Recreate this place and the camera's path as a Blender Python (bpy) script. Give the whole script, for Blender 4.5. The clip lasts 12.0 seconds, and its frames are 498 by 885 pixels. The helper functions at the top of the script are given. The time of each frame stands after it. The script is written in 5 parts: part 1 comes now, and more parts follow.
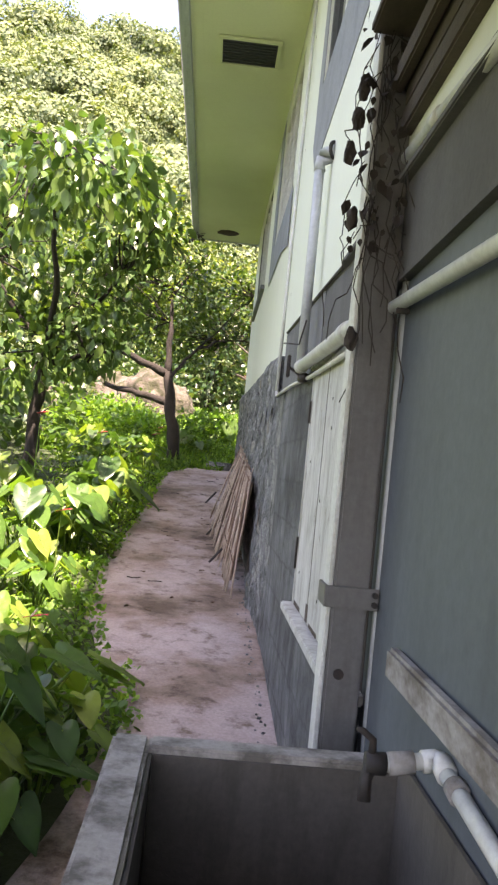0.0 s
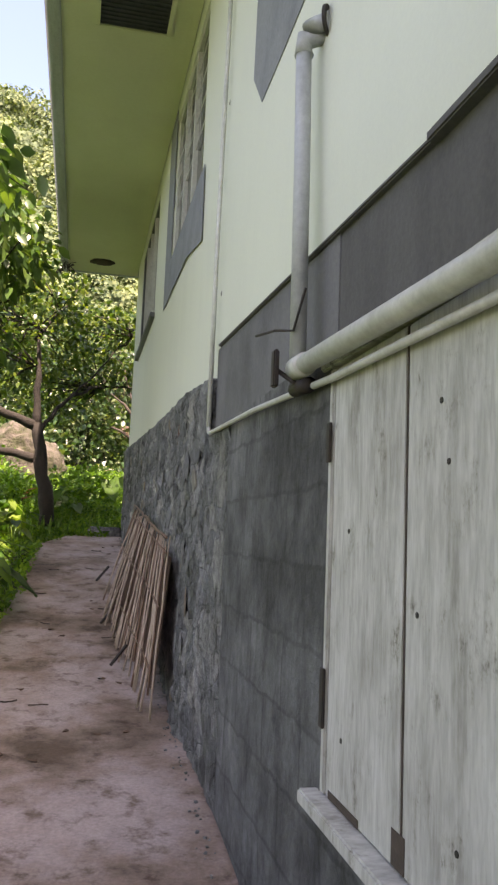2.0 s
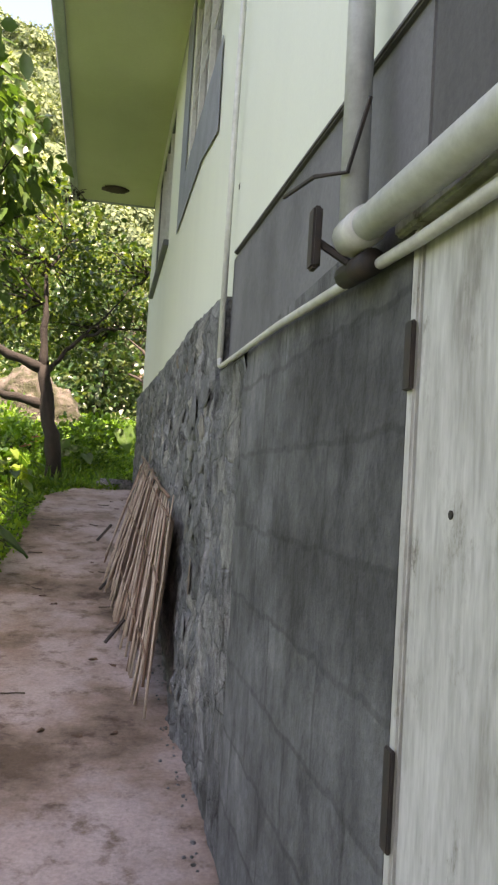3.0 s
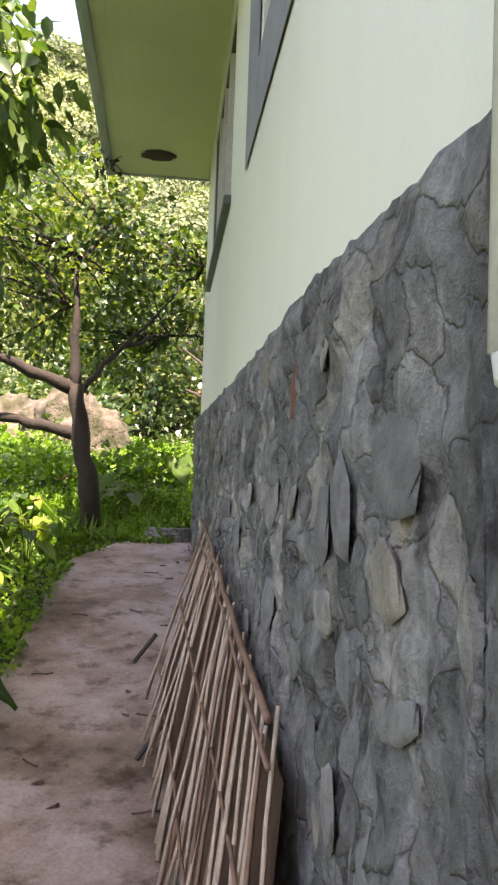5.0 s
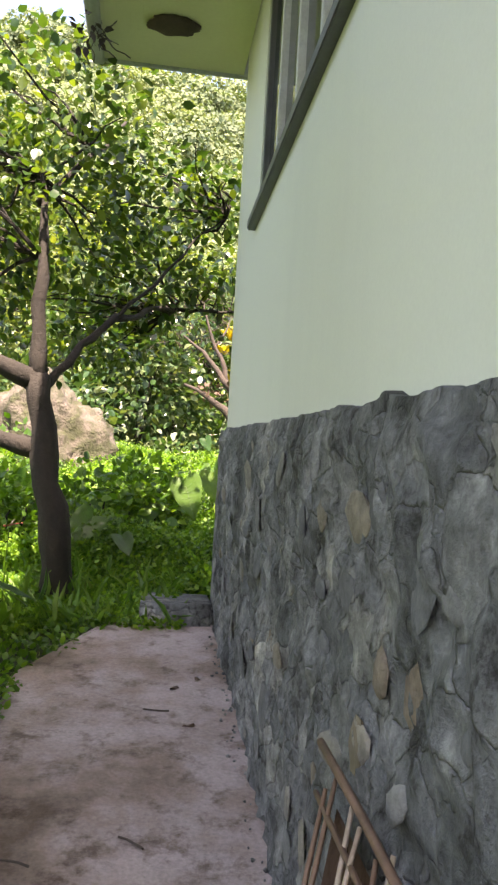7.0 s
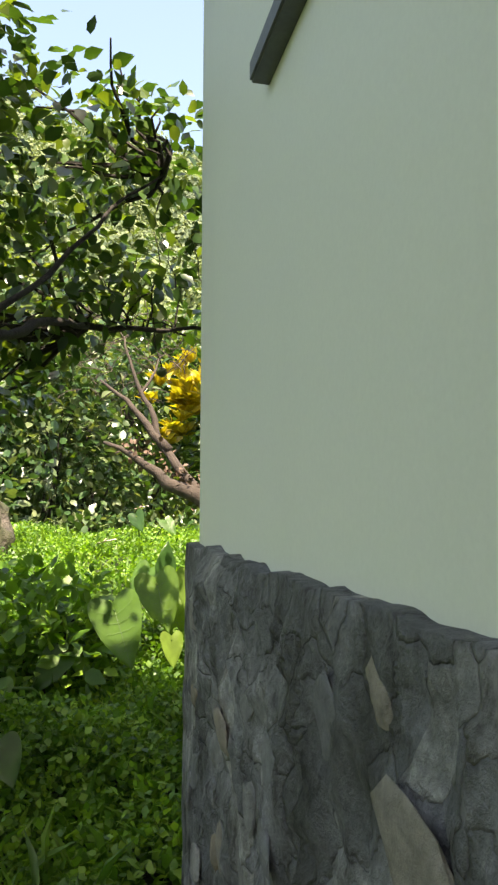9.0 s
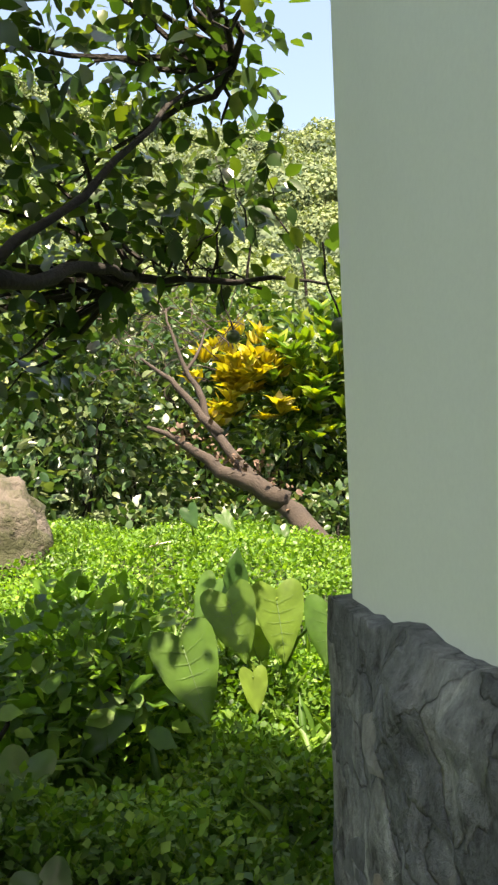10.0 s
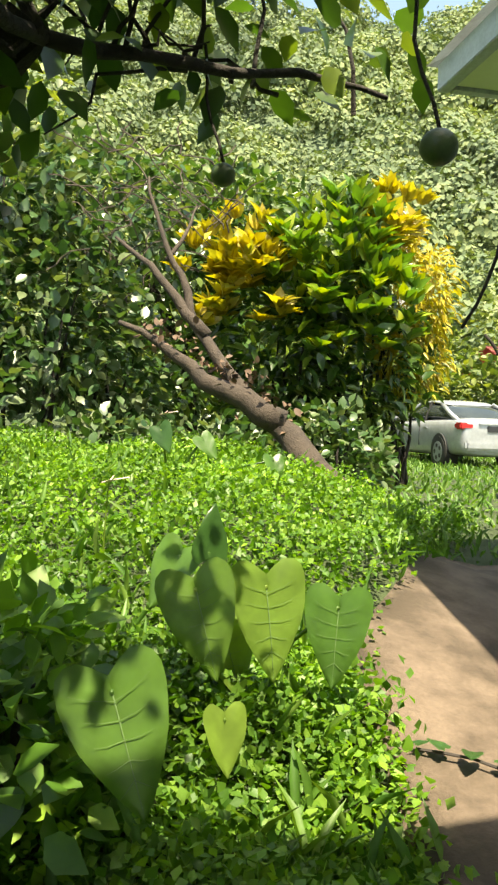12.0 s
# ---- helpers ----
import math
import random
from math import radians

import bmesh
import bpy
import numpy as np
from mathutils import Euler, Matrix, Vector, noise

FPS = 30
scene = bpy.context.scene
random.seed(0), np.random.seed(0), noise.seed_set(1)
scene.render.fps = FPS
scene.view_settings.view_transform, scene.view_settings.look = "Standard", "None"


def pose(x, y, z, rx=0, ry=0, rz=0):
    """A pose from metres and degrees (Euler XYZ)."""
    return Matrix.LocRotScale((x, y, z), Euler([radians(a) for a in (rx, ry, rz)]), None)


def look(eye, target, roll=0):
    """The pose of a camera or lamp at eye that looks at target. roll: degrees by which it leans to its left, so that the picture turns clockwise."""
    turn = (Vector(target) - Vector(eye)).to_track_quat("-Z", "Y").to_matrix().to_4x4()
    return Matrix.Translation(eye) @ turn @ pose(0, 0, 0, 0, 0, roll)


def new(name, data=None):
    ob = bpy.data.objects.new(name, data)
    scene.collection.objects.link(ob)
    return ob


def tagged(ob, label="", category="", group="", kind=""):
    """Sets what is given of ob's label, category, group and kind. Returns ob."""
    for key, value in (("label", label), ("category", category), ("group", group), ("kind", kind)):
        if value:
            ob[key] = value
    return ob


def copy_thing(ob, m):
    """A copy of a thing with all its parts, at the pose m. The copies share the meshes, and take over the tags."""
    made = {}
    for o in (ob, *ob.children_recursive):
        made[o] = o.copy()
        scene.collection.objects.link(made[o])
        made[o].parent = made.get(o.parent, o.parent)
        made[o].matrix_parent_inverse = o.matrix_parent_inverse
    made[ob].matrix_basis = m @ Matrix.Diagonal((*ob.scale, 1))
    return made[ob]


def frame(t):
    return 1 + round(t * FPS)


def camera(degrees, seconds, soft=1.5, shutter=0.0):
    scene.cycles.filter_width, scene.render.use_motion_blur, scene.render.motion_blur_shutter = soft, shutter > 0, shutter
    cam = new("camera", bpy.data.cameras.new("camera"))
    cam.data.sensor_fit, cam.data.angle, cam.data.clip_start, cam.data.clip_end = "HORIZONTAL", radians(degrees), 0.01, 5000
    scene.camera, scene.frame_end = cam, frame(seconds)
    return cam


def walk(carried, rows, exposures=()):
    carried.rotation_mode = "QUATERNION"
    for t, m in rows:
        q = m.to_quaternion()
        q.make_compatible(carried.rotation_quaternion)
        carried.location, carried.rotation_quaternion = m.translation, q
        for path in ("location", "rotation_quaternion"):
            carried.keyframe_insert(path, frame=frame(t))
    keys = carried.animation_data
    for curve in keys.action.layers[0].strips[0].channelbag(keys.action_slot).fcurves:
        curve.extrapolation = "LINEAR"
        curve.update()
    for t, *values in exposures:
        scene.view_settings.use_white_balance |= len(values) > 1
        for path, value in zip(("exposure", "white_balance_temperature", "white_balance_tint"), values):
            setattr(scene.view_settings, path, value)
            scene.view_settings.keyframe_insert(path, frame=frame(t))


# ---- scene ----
cam = camera(34.84, 12.0, 2.4)
ROWS = [
    (0.0, 0.090, 0.058, 1.688, 92.011, -5.692, -2.938),
    (0.5, 0.044, 0.339, 1.672, 95.627, -3.482, -3.678),
    (1.0, -0.024, 0.741, 1.679, 98.863, -3.074, -5.630),
    (1.5, -0.127, 1.222, 1.673, 99.057, -2.849, -10.578),
    (2.0, -0.095, 1.658, 1.732, 96.656, -2.250, -12.246),
    (2.5, -0.003, 2.039, 1.735, 92.990, -3.154, -11.440),
    (4.5, 0.225, 4.156, 2.026, 94.085, -2.195, -7.749),
    (5.0, 0.204, 4.734, 2.107, 93.704, -2.021, -6.169),
    (5.5, 0.171, 5.271, 2.208, 94.723, -3.347, -6.532),
    (6.0, 0.104, 6.025, 2.341, 95.534, -3.178, -8.086),
    (6.5, 0.099, 6.714, 2.395, 93.900, -3.474, -6.902),
    (7.0, 0.034, 7.359, 2.446, 93.430, -3.290, -7.491),
    (7.5, 0.082, 7.991, 2.529, 94.030, -0.779, -9.868),
    (9.5, 0.119, 10.486, 2.909, 97.450, -0.172, -13.237),
    (10.0, 0.066, 10.961, 2.976, 95.629, 1.431, -10.355),
    (10.5, 0.078, 11.404, 3.048, 95.032, 0.725, -6.354),
    (11.0, 0.067, 11.832, 3.099, 93.681, 0.311, -7.146),
    (11.5, 0.156, 12.038, 3.138, 90.174, -0.910, -13.398),
    (12.0, 0.318, 12.307, 3.166, 88.413, -2.013, -11.238),
]
EXPOSURES = [(0.0, 2.6, 7700, 30), (0.5, 2.75, 7800, 30), (1.0, 2.6, 7800, 30), (1.5, 2.2, 8000, 29), (2.0, 2.05, 8100, 28), (2.7, 2.2, 8100, 26), (4.5, 2.6, 8000, 28), (5.0, 2.5, 8000, 29), (6.0, 2.4, 7900, 26), (7.5, 2.6, 7800, 22), (9.5, 1.95, 8000, 12), (10.5, 1.95, 8100, 13), (12.0, 1.8, 8200, 2)]
walk(cam, [(t, pose(x, y, z, rx, ry, rz)) for t, x, y, z, rx, ry, rz in ROWS], EXPOSURES)

# world and sun
SUN = Vector((0.04, -0.42, 1.0)).normalized()
world = bpy.data.worlds.new("world")
scene.world = world
world.use_nodes = True
wn, wl = world.node_tree.nodes, world.node_tree.links
sky = wn.new("ShaderNodeTexSky")
sky.sky_type, sky.sun_disc = "NISHITA", False
sky.sun_elevation = math.asin(SUN.z)
sky.sun_rotation = math.atan2(SUN.x, SUN.y)
sky.air_density, sky.dust_density = 1.0, 2.0
wl.new(sky.outputs[0], wn["Background"].inputs[0])
wn["Background"].inputs[1].default_value = 0.13
lamp = bpy.data.lights.new("sun", "SUN")
lamp.energy, lamp.angle, lamp.color = 5.0, radians(0.6), (1.0, 0.95, 0.86)
new("sun", lamp).matrix_world = look(SUN * 60, (0, 0, 0))


# ---- materials ----
def shade(name, build):
    m = bpy.data.materials.new(name)
    m.use_nodes = True
    n, l = m.node_tree.nodes, m.node_tree.links
    build(n, l, n["Principled BSDF"], n["Material Output"])
    return m


def tex(n, l, scale, detail=5.0, rough=0.6, stretch=None):
    co = n.new("ShaderNodeNewGeometry")
    t = n.new("ShaderNodeTexNoise")
    t.inputs["Scale"].default_value, t.inputs["Detail"].default_value, t.inputs["Roughness"].default_value = scale, detail, rough
    src = co.outputs["Position"]
    if stretch:
        mp = n.new("ShaderNodeMapping")
        mp.inputs["Scale"].default_value = stretch
        l.new(src, mp.inputs[0])
        src = mp.outputs[0]
    l.new(src, t.inputs["Vector"])
    return t.outputs["Fac"]


def ramp(n, l, fac, stops):
    r = n.new("ShaderNodeValToRGB")
    e = r.color_ramp.elements
    while len(e) < len(stops):
        e.new(0.5)
    for q, (p, c) in zip(e, stops):
        q.position, q.color = p, (*c, 1)
    l.new(fac, r.inputs[0])
    return r.outputs[0]


def mix(n, l, fac, a, b, how="MIX"):
    x = n.new("ShaderNodeMix")
    x.data_type, x.blend_type = "RGBA", how
    for sock, v in ((x.inputs[0], fac), (x.inputs[6], a), (x.inputs[7], b)):
        if isinstance(v, float):
            sock.default_value = v
        elif isinstance(v, tuple):
            sock.default_value = (*v, 1)
        else:
            l.new(v, sock)
    return x.outputs[2]


def bump(n, l, bsdf, height, strength, dist):
    b = n.new("ShaderNodeBump")
    b.inputs["Strength"].default_value, b.inputs["Distance"].default_value = strength, dist
    l.new(height, b.inputs["Height"])
    l.new(b.outputs[0], bsdf.inputs["Normal"])


def worn(name, base, dark, grain=60, blotch=3, rough=0.8, stain=0.5, stretch=None, relief=0.3, dist=0.004, metal=0.0, lo=0.45, hi=0.72, fine=0.72):
    """Base colour broken by blotches, grain and a fine relief."""
    def build(n, l, b, out):
        big = ramp(n, l, tex(n, l, blotch, 6, 0.65, stretch), [(lo, (0, 0, 0)), (hi, (1, 1, 1))])
        sc = n.new("ShaderNodeMath")
        sc.operation = "MULTIPLY"
        l.new(big, sc.inputs[0])
        sc.inputs[1].default_value = stain
        c = mix(n, l, sc.outputs[0], base, dark)
        g = tex(n, l, grain, 4, 0.7)
        gr = ramp(n, l, g, [(0.25, (fine, fine, fine)), (0.75, (1.0, 1.0, 1.0))])
        c = mix(n, l, 1.0, c, gr, "MULTIPLY")
        l.new(c, b.inputs["Base Color"])
        b.inputs["Roughness"].default_value, b.inputs["Metallic"].default_value = rough, metal
        bump(n, l, b, g, relief, dist)
    return shade(name, build)


def leafy(name, a, b_, c_, rough=0.4, trans=0.3, per_object=False, patch=0.0):
    """Leaf colours between three greens, a share of light passing through."""
    def build(n, l, b, out):
        if per_object:
            r = n.new("ShaderNodeObjectInfo").outputs["Random"]
        else:
            r = n.new("ShaderNodeNewGeometry").outputs["Random Per Island"]
        c = ramp(n, l, r, [(0.0, a), (0.55, b_), (1.0, c_)])
        v = ramp(n, l, tex(n, l, 9.0, 3), [(0.3, (0.7, 0.7, 0.7)), (0.7, (1.1, 1.1, 1.0))])
        c = mix(n, l, 1.0, c, v, "MULTIPLY")
        if patch:
            w = ramp(n, l, tex(n, l, patch, 4, 0.65), [(0.35, (0.55, 0.6, 0.6)), (0.5, (0.95, 0.95, 0.9)), (0.68, (1.35, 1.25, 1.0))])
            c = mix(n, l, 1.0, c, w, "MULTIPLY")
        l.new(c, b.inputs["Base Color"])
        b.inputs["Roughness"].default_value = rough
        t = n.new("ShaderNodeBsdfTranslucent")
        l.new(mix(n, l, 1.0, c, (1.6, 1.7, 0.6), "MULTIPLY"), t.inputs[0])
        s = n.new("ShaderNodeMixShader")
        s.inputs[0].default_value = trans
        l.new(b.outputs[0], s.inputs[1])
        l.new(t.outputs[0], s.inputs[2])
        l.new(s.outputs[0], out.inputs[0])
    return shade(name, build)


CREAM = worn("cream_paint", (0.66, 0.70, 0.60), (0.46, 0.49, 0.44), 90, 0.9, 0.55, 0.30, (1, 1, 0.35), 0.03, 0.002, fine=0.94)
# Yellow-green bounce from the plants is put into the soffit's cream.
SOFFIT = worn("soffit_paint_bounce", (0.64, 0.68, 0.46), (0.50, 0.52, 0.30), 40, 1.2, 0.5, 0.4, None, 0.03, 0.002, fine=0.92)
FASCIA = worn("fascia_paint", (0.45, 0.50, 0.50), (0.25, 0.28, 0.26), 50, 5, 0.5, 0.6, (6, 0.6, 1), 0.2, 0.003)
ROOF = worn("roof_metal", (0.30, 0.33, 0.33), (0.20, 0.16, 0.12), 30, 3, 0.5, 0.5)


def plaster_build(n, l, b, out):
    """Thin cement render smeared over block courses that show through."""
    a = ramp(n, l, tex(n, l, 2.6, 6, 0.62, (1, 1, 0.9)), [(0.33, (0.042, 0.044, 0.043)), (0.46, (0.084, 0.089, 0.088)), (0.58, (0.118, 0.125, 0.125)), (0.72, (0.19, 0.195, 0.19))])
    v = ramp(n, l, tex(n, l, 9.0, 7, 0.72, (1, 1, 0.6)), [(0.34, (0.5, 0.5, 0.5)), (0.48, (1, 1, 1)), (0.66, (1.35, 1.35, 1.33))])
    geo = n.new("ShaderNodeNewGeometry")
    sep, com = n.new("ShaderNodeSeparateXYZ"), n.new("ShaderNodeCombineXYZ")
    l.new(geo.outputs["Position"], sep.inputs[0])
    l.new(sep.outputs["Y"], com.inputs["X"])
    l.new(sep.outputs["Z"], com.inputs["Y"])
    wob = n.new("ShaderNodeTexNoise")
    wob.inputs["Scale"].default_value = 7.0
    l.new(geo.outputs["Position"], wob.inputs["Vector"])
    sc = n.new("ShaderNodeVectorMath")
    sc.operation = "MULTIPLY_ADD"
    l.new(wob.outputs["Color"], sc.inputs[0])
    sc.inputs[1].default_value = (0.05, 0.05, 0.0)
    l.new(com.outputs[0], sc.inputs[2])
    br = n.new("ShaderNodeTexBrick")
    br.inputs["Scale"].default_value = 1.0
    br.inputs["Brick Width"].default_value, br.inputs["Row Height"].default_value = 0.42, 0.21
    br.inputs["Mortar Size"].default_value, br.inputs["Mortar Smooth"].default_value = 0.010, 0.6
    br.inputs["Color1"].default_value, br.inputs["Color2"].default_value = (1.12, 1.12, 1.12, 1), (0.86, 0.86, 0.87, 1)
    br.inputs["Mortar"].default_value = (0.66, 0.66, 0.66, 1)
    l.new(sc.outputs[0], br.inputs["Vector"])
    g = tex(n, l, 32.0, 5, 0.7)
    gr = ramp(n, l, g, [(0.3, (0.72, 0.72, 0.72)), (0.7, (1.08, 1.08, 1.08))])
    c = mix(n, l, 1.0, mix(n, l, 1.0, a, v, "MULTIPLY"), br.outputs["Color"], "MULTIPLY")
    l.new(mix(n, l, 1.0, c, gr, "MULTIPLY"), b.inputs["Base Color"])
    b.inputs["Roughness"].default_value = 0.85
    bump(n, l, b, g, 0.9, 0.008)


PLASTER = shade("grey_plaster", plaster_build)
STRIP = worn("grey_strip_plaster", (0.105, 0.105, 0.103), (0.045, 0.043, 0.042), 70, 3, 0.85, 0.6, (1, 1.5, 0.5), 0.4, 0.003)
LEDGE = worn("smooth_cement", (0.165, 0.17, 0.172), (0.085, 0.088, 0.088), 60, 2.6, 0.85, 0.85, (1, 1, 0.8), 0.5, 0.004, 0.0, 0.42, 0.68)
PATCH = worn("raw_cement_patch", (0.26, 0.28, 0.30), (0.15, 0.16, 0.18), 60, 4, 0.9, 0.6, None, 0.4, 0.003)
PANEL = worn("blue_grey_panel", (0.10, 0.122, 0.135), (0.055, 0.066, 0.072), 25, 2.2, 0.6, 0.7, (1, 1.6, 0.4), 0.2, 0.003)


def mortar_build(n, l, b, out):
    a = ramp(n, l, tex(n, l, 3.6, 5, 0.6, (1, 1, 0.7)), [(0.34, (0.085, 0.090, 0.084)), (0.45, (0.155, 0.163, 0.160)), (0.56, (0.205, 0.212, 0.212)), (0.64, (0.29, 0.29, 0.275)), (0.74, (0.24, 0.20, 0.15))])
    geo = n.new("ShaderNodeNewGeometry")
    wob = n.new("ShaderNodeTexNoise")
    wob.inputs["Scale"].default_value, wob.inputs["Detail"].default_value = 6.0, 5.0
    l.new(geo.outputs["Position"], wob.inputs["Vector"])
    add = n.new("ShaderNodeVectorMath")
    add.operation = "MULTIPLY_ADD"
    l.new(wob.outputs["Color"], add.inputs[0])
    add.inputs[1].default_value = (0.22, 0.22, 0.22)
    l.new(geo.outputs["Position"], add.inputs[2])
    vo = n.new("ShaderNodeTexVoronoi")
    vo.feature = "DISTANCE_TO_EDGE"
    vo.inputs["Scale"].default_value = 6.5
    l.new(add.outputs[0], vo.inputs["Vector"])
    cell = n.new("ShaderNodeTexVoronoi")
    cell.inputs["Scale"].default_value = 6.5
    l.new(add.outputs[0], cell.inputs["Vector"])
    bw = n.new("ShaderNodeSeparateColor")
    l.new(cell.outputs["Color"], bw.inputs[0])
    tint = ramp(n, l, bw.outputs[0], [(0.0, (0.62, 0.64, 0.64)), (0.45, (0.95, 0.97, 1.0)), (0.8, (1.25, 1.25, 1.22)), (1.0, (1.55, 1.5, 1.35))])
    # Crevices are darkened in the colour too, standing for shade between stones.
    gap = ramp(n, l, vo.outputs["Distance"], [(0.0, (0.42, 0.41, 0.40)), (0.022, (0.80, 0.80, 0.80)), (0.06, (1, 1, 1))])
    v = ramp(n, l, tex(n, l, 13.0, 7, 0.74, (1, 1, 0.6)), [(0.36, (0.22, 0.21, 0.20)), (0.44, (0.72, 0.72, 0.72)), (0.56, (1.05, 1.05, 1.05)), (0.64, (1.45, 1.45, 1.42)), (0.72, (1.9, 1.88, 1.8))])
    g = tex(n, l, 38.0, 6, 0.72)
    gr = ramp(n, l, g, [(0.3, (0.6, 0.6, 0.6)), (0.65, (1.1, 1.1, 1.1))])
    c = mix(n, l, 1.0, mix(n, l, 1.0, a, v, "MULTIPLY"), gr, "MULTIPLY")
    c = mix(n, l, 0.8, c, tint, "MULTIPLY")
    c = mix(n, l, 0.55, c, gap, "MULTIPLY")
    l.new(c, b.inputs["Base Color"])
    b.inputs["Roughness"].default_value = 0.72
    hh = n.new("ShaderNodeMath")
    hh.operation = "MULTIPLY_ADD"
    l.new(gap, hh.inputs[0])
    hh.inputs[1].default_value = 0.8
    l.new(g, hh.inputs[2])
    bump(n, l, b, hh.outputs[0], 1.0, 0.018)


MORTAR = shade("rubble_mortar", mortar_build)


def path_build(n, l, b, out):
    a = ramp(n, l, tex(n, l, 1.3, 6, 0.62), [(0.34, (0.11, 0.078, 0.052)), (0.44, (0.25, 0.19, 0.155)), (0.55, (0.37, 0.31, 0.295)), (0.75, (0.45, 0.39, 0.375))])
    v = ramp(n, l, tex(n, l, 6.5, 7, 0.7), [(0.34, (0.42, 0.36, 0.30)), (0.47, (1, 1, 1)), (0.7, (1.08, 1.05, 1.05))])
    g = tex(n, l, 60.0, 5, 0.7)
    gr = ramp(n, l, g, [(0.3, (0.7, 0.7, 0.7)), (0.65, (1.05, 1.05, 1.05))])
    l.new(mix(n, l, 1.0, mix(n, l, 1.0, a, v, "MULTIPLY"), gr, "MULTIPLY"), b.inputs["Base Color"])
    b.inputs["Roughness"].default_value = 0.85
    bump(n, l, b, g, 0.6, 0.006)


CONCRETE = shade("path_concrete", path_build)
TUBMAT = worn("tub_concrete", (0.40, 0.38, 0.34), (0.12, 0.11, 0.09), 80, 9, 0.85, 0.9, None, 0.6, 0.003, 0.0, 0.45, 0.62)
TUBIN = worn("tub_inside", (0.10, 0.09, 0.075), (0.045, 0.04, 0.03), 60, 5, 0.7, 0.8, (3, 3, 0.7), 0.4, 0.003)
PVC = worn("white_pvc", (0.60, 0.62, 0.58), (0.36, 0.37, 0.33), 40, 6, 0.4, 0.6, (3, 0.8, 0.8), 0.1, 0.001)
PVCG = worn("grey_pvc", (0.44, 0.47, 0.47), (0.27, 0.29, 0.28), 40, 6, 0.4, 0.6, (3, 3, 0.6), 0.1, 0.001)
POSTM = worn("post_paint", (0.15, 0.15, 0.145), (0.08, 0.076, 0.066), 50, 4, 0.5, 0.6, (4, 4, 0.6), 0.2, 0.002)


def board_build(n, l, b, out):
    """Thin whitewash brushed over dark boards: streaks, bare scuffs and dots."""
    a = ramp(n, l, tex(n, l, 4.0, 6, 0.68, (2, 2.4, 0.7)), [(0.30, (0.27, 0.265, 0.235)), (0.42, (0.40, 0.405, 0.37)), (0.56, (0.48, 0.49, 0.455)), (0.75, (0.54, 0.55, 0.52))])
    brush = ramp(n, l, tex(n, l, 30.0, 4, 0.6, (1, 2.2, 0.35)), [(0.3, (0.74, 0.74, 0.72)), (0.65, (1.06, 1.06, 1.06))])
    scuff = ramp(n, l, tex(n, l, 7.5, 8, 0.78, (1, 1.3, 0.8)), [(0.33, (0.34, 0.32, 0.28)), (0.40, (0.85, 0.84, 0.82)), (0.46, (1, 1, 1))])
    c = mix(n, l, 1.0, mix(n, l, 1.0, a, brush, "MULTIPLY"), scuff, "MULTIPLY")
    l.new(c, b.inputs["Base Color"])
    b.inputs["Roughness"].default_value = 0.75
    bump(n, l, b, tex(n, l, 60.0, 4, 0.7, (1, 2, 0.3)), 0.5, 0.002)


BOARD = shade("whitewashed_board", board_build)
OLDWOOD = worn("old_wood", (0.075, 0.056, 0.043), (0.03, 0.023, 0.018), 50, 8, 0.85, 0.8, (1, 0.2, 1), 0.6, 0.004)
PALEWOOD = worn("pale_worn_wood", (0.34, 0.33, 0.31), (0.10, 0.08, 0.06), 60, 9, 0.8, 0.8, (1, 0.5, 1), 0.5, 0.003, 0.0, 0.45, 0.62)
STICK = worn("weathered_cane", (0.20, 0.12, 0.08), (0.09, 0.055, 0.038), 60, 12, 0.6, 0.8, None, 0.4, 0.002)
STICK2 = worn("bleached_cane", (0.46, 0.37, 0.29), (0.20, 0.13, 0.09), 60, 12, 0.55, 0.7, None, 0.4, 0.002)
BARK = worn("bark", (0.026, 0.02, 0.015), (0.01, 0.008, 0.007), 40, 12, 0.9, 0.8, (1, 1, 0.4), 1.0, 0.012)
DEADBARK = worn("dead_bark", (0.058, 0.042, 0.031), (0.014, 0.010, 0.008), 40, 7, 0.9, 0.8, None, 1.0, 0.012)
IRON = worn("rusty_iron", (0.024, 0.022, 0.021), (0.05, 0.03, 0.02), 80, 20, 0.7, 0.8, None, 0.4, 0.002)
DARKALU = worn("window_frame_paint", (0.10, 0.11, 0.11), (0.05, 0.05, 0.05), 60, 8, 0.5, 0.5)
WINWHITE = worn("window_white_paint", (0.62, 0.64, 0.60), (0.40, 0.40, 0.36), 60, 8, 0.5, 0.5)
VENT = worn("vent_mesh", (0.05, 0.055, 0.06), (0.02, 0.02, 0.02), 90, 20, 0.7, 0.5)
SOIL = worn("soil_and_litter", (0.045, 0.065, 0.022), (0.022, 0.042, 0.012), 40, 2.5, 0.95, 0.9, None, 1.0, 0.02)
ROCK = worn("pale_rock", (0.17, 0.14, 0.115), (0.05, 0.055, 0.02), 18, 4.5, 0.9, 0.95, None, 1.0, 0.05, 0.0, 0.40, 0.58, 0.5)
DRY = worn("dead_leaf", (0.12, 0.07, 0.042), (0.05, 0.028, 0.018), 50, 8, 0.7, 0.6)
VINE = worn("dead_vine", (0.05, 0.04, 0.035), (0.02, 0.016, 0.014), 60, 20, 0.9, 0.8)
CARPAINT = worn("silver_car_paint", (0.40, 0.42, 0.45), (0.34, 0.36, 0.39), 10, 1, 0.25, 0.3, None, 0.0, 0.001, 0.4)
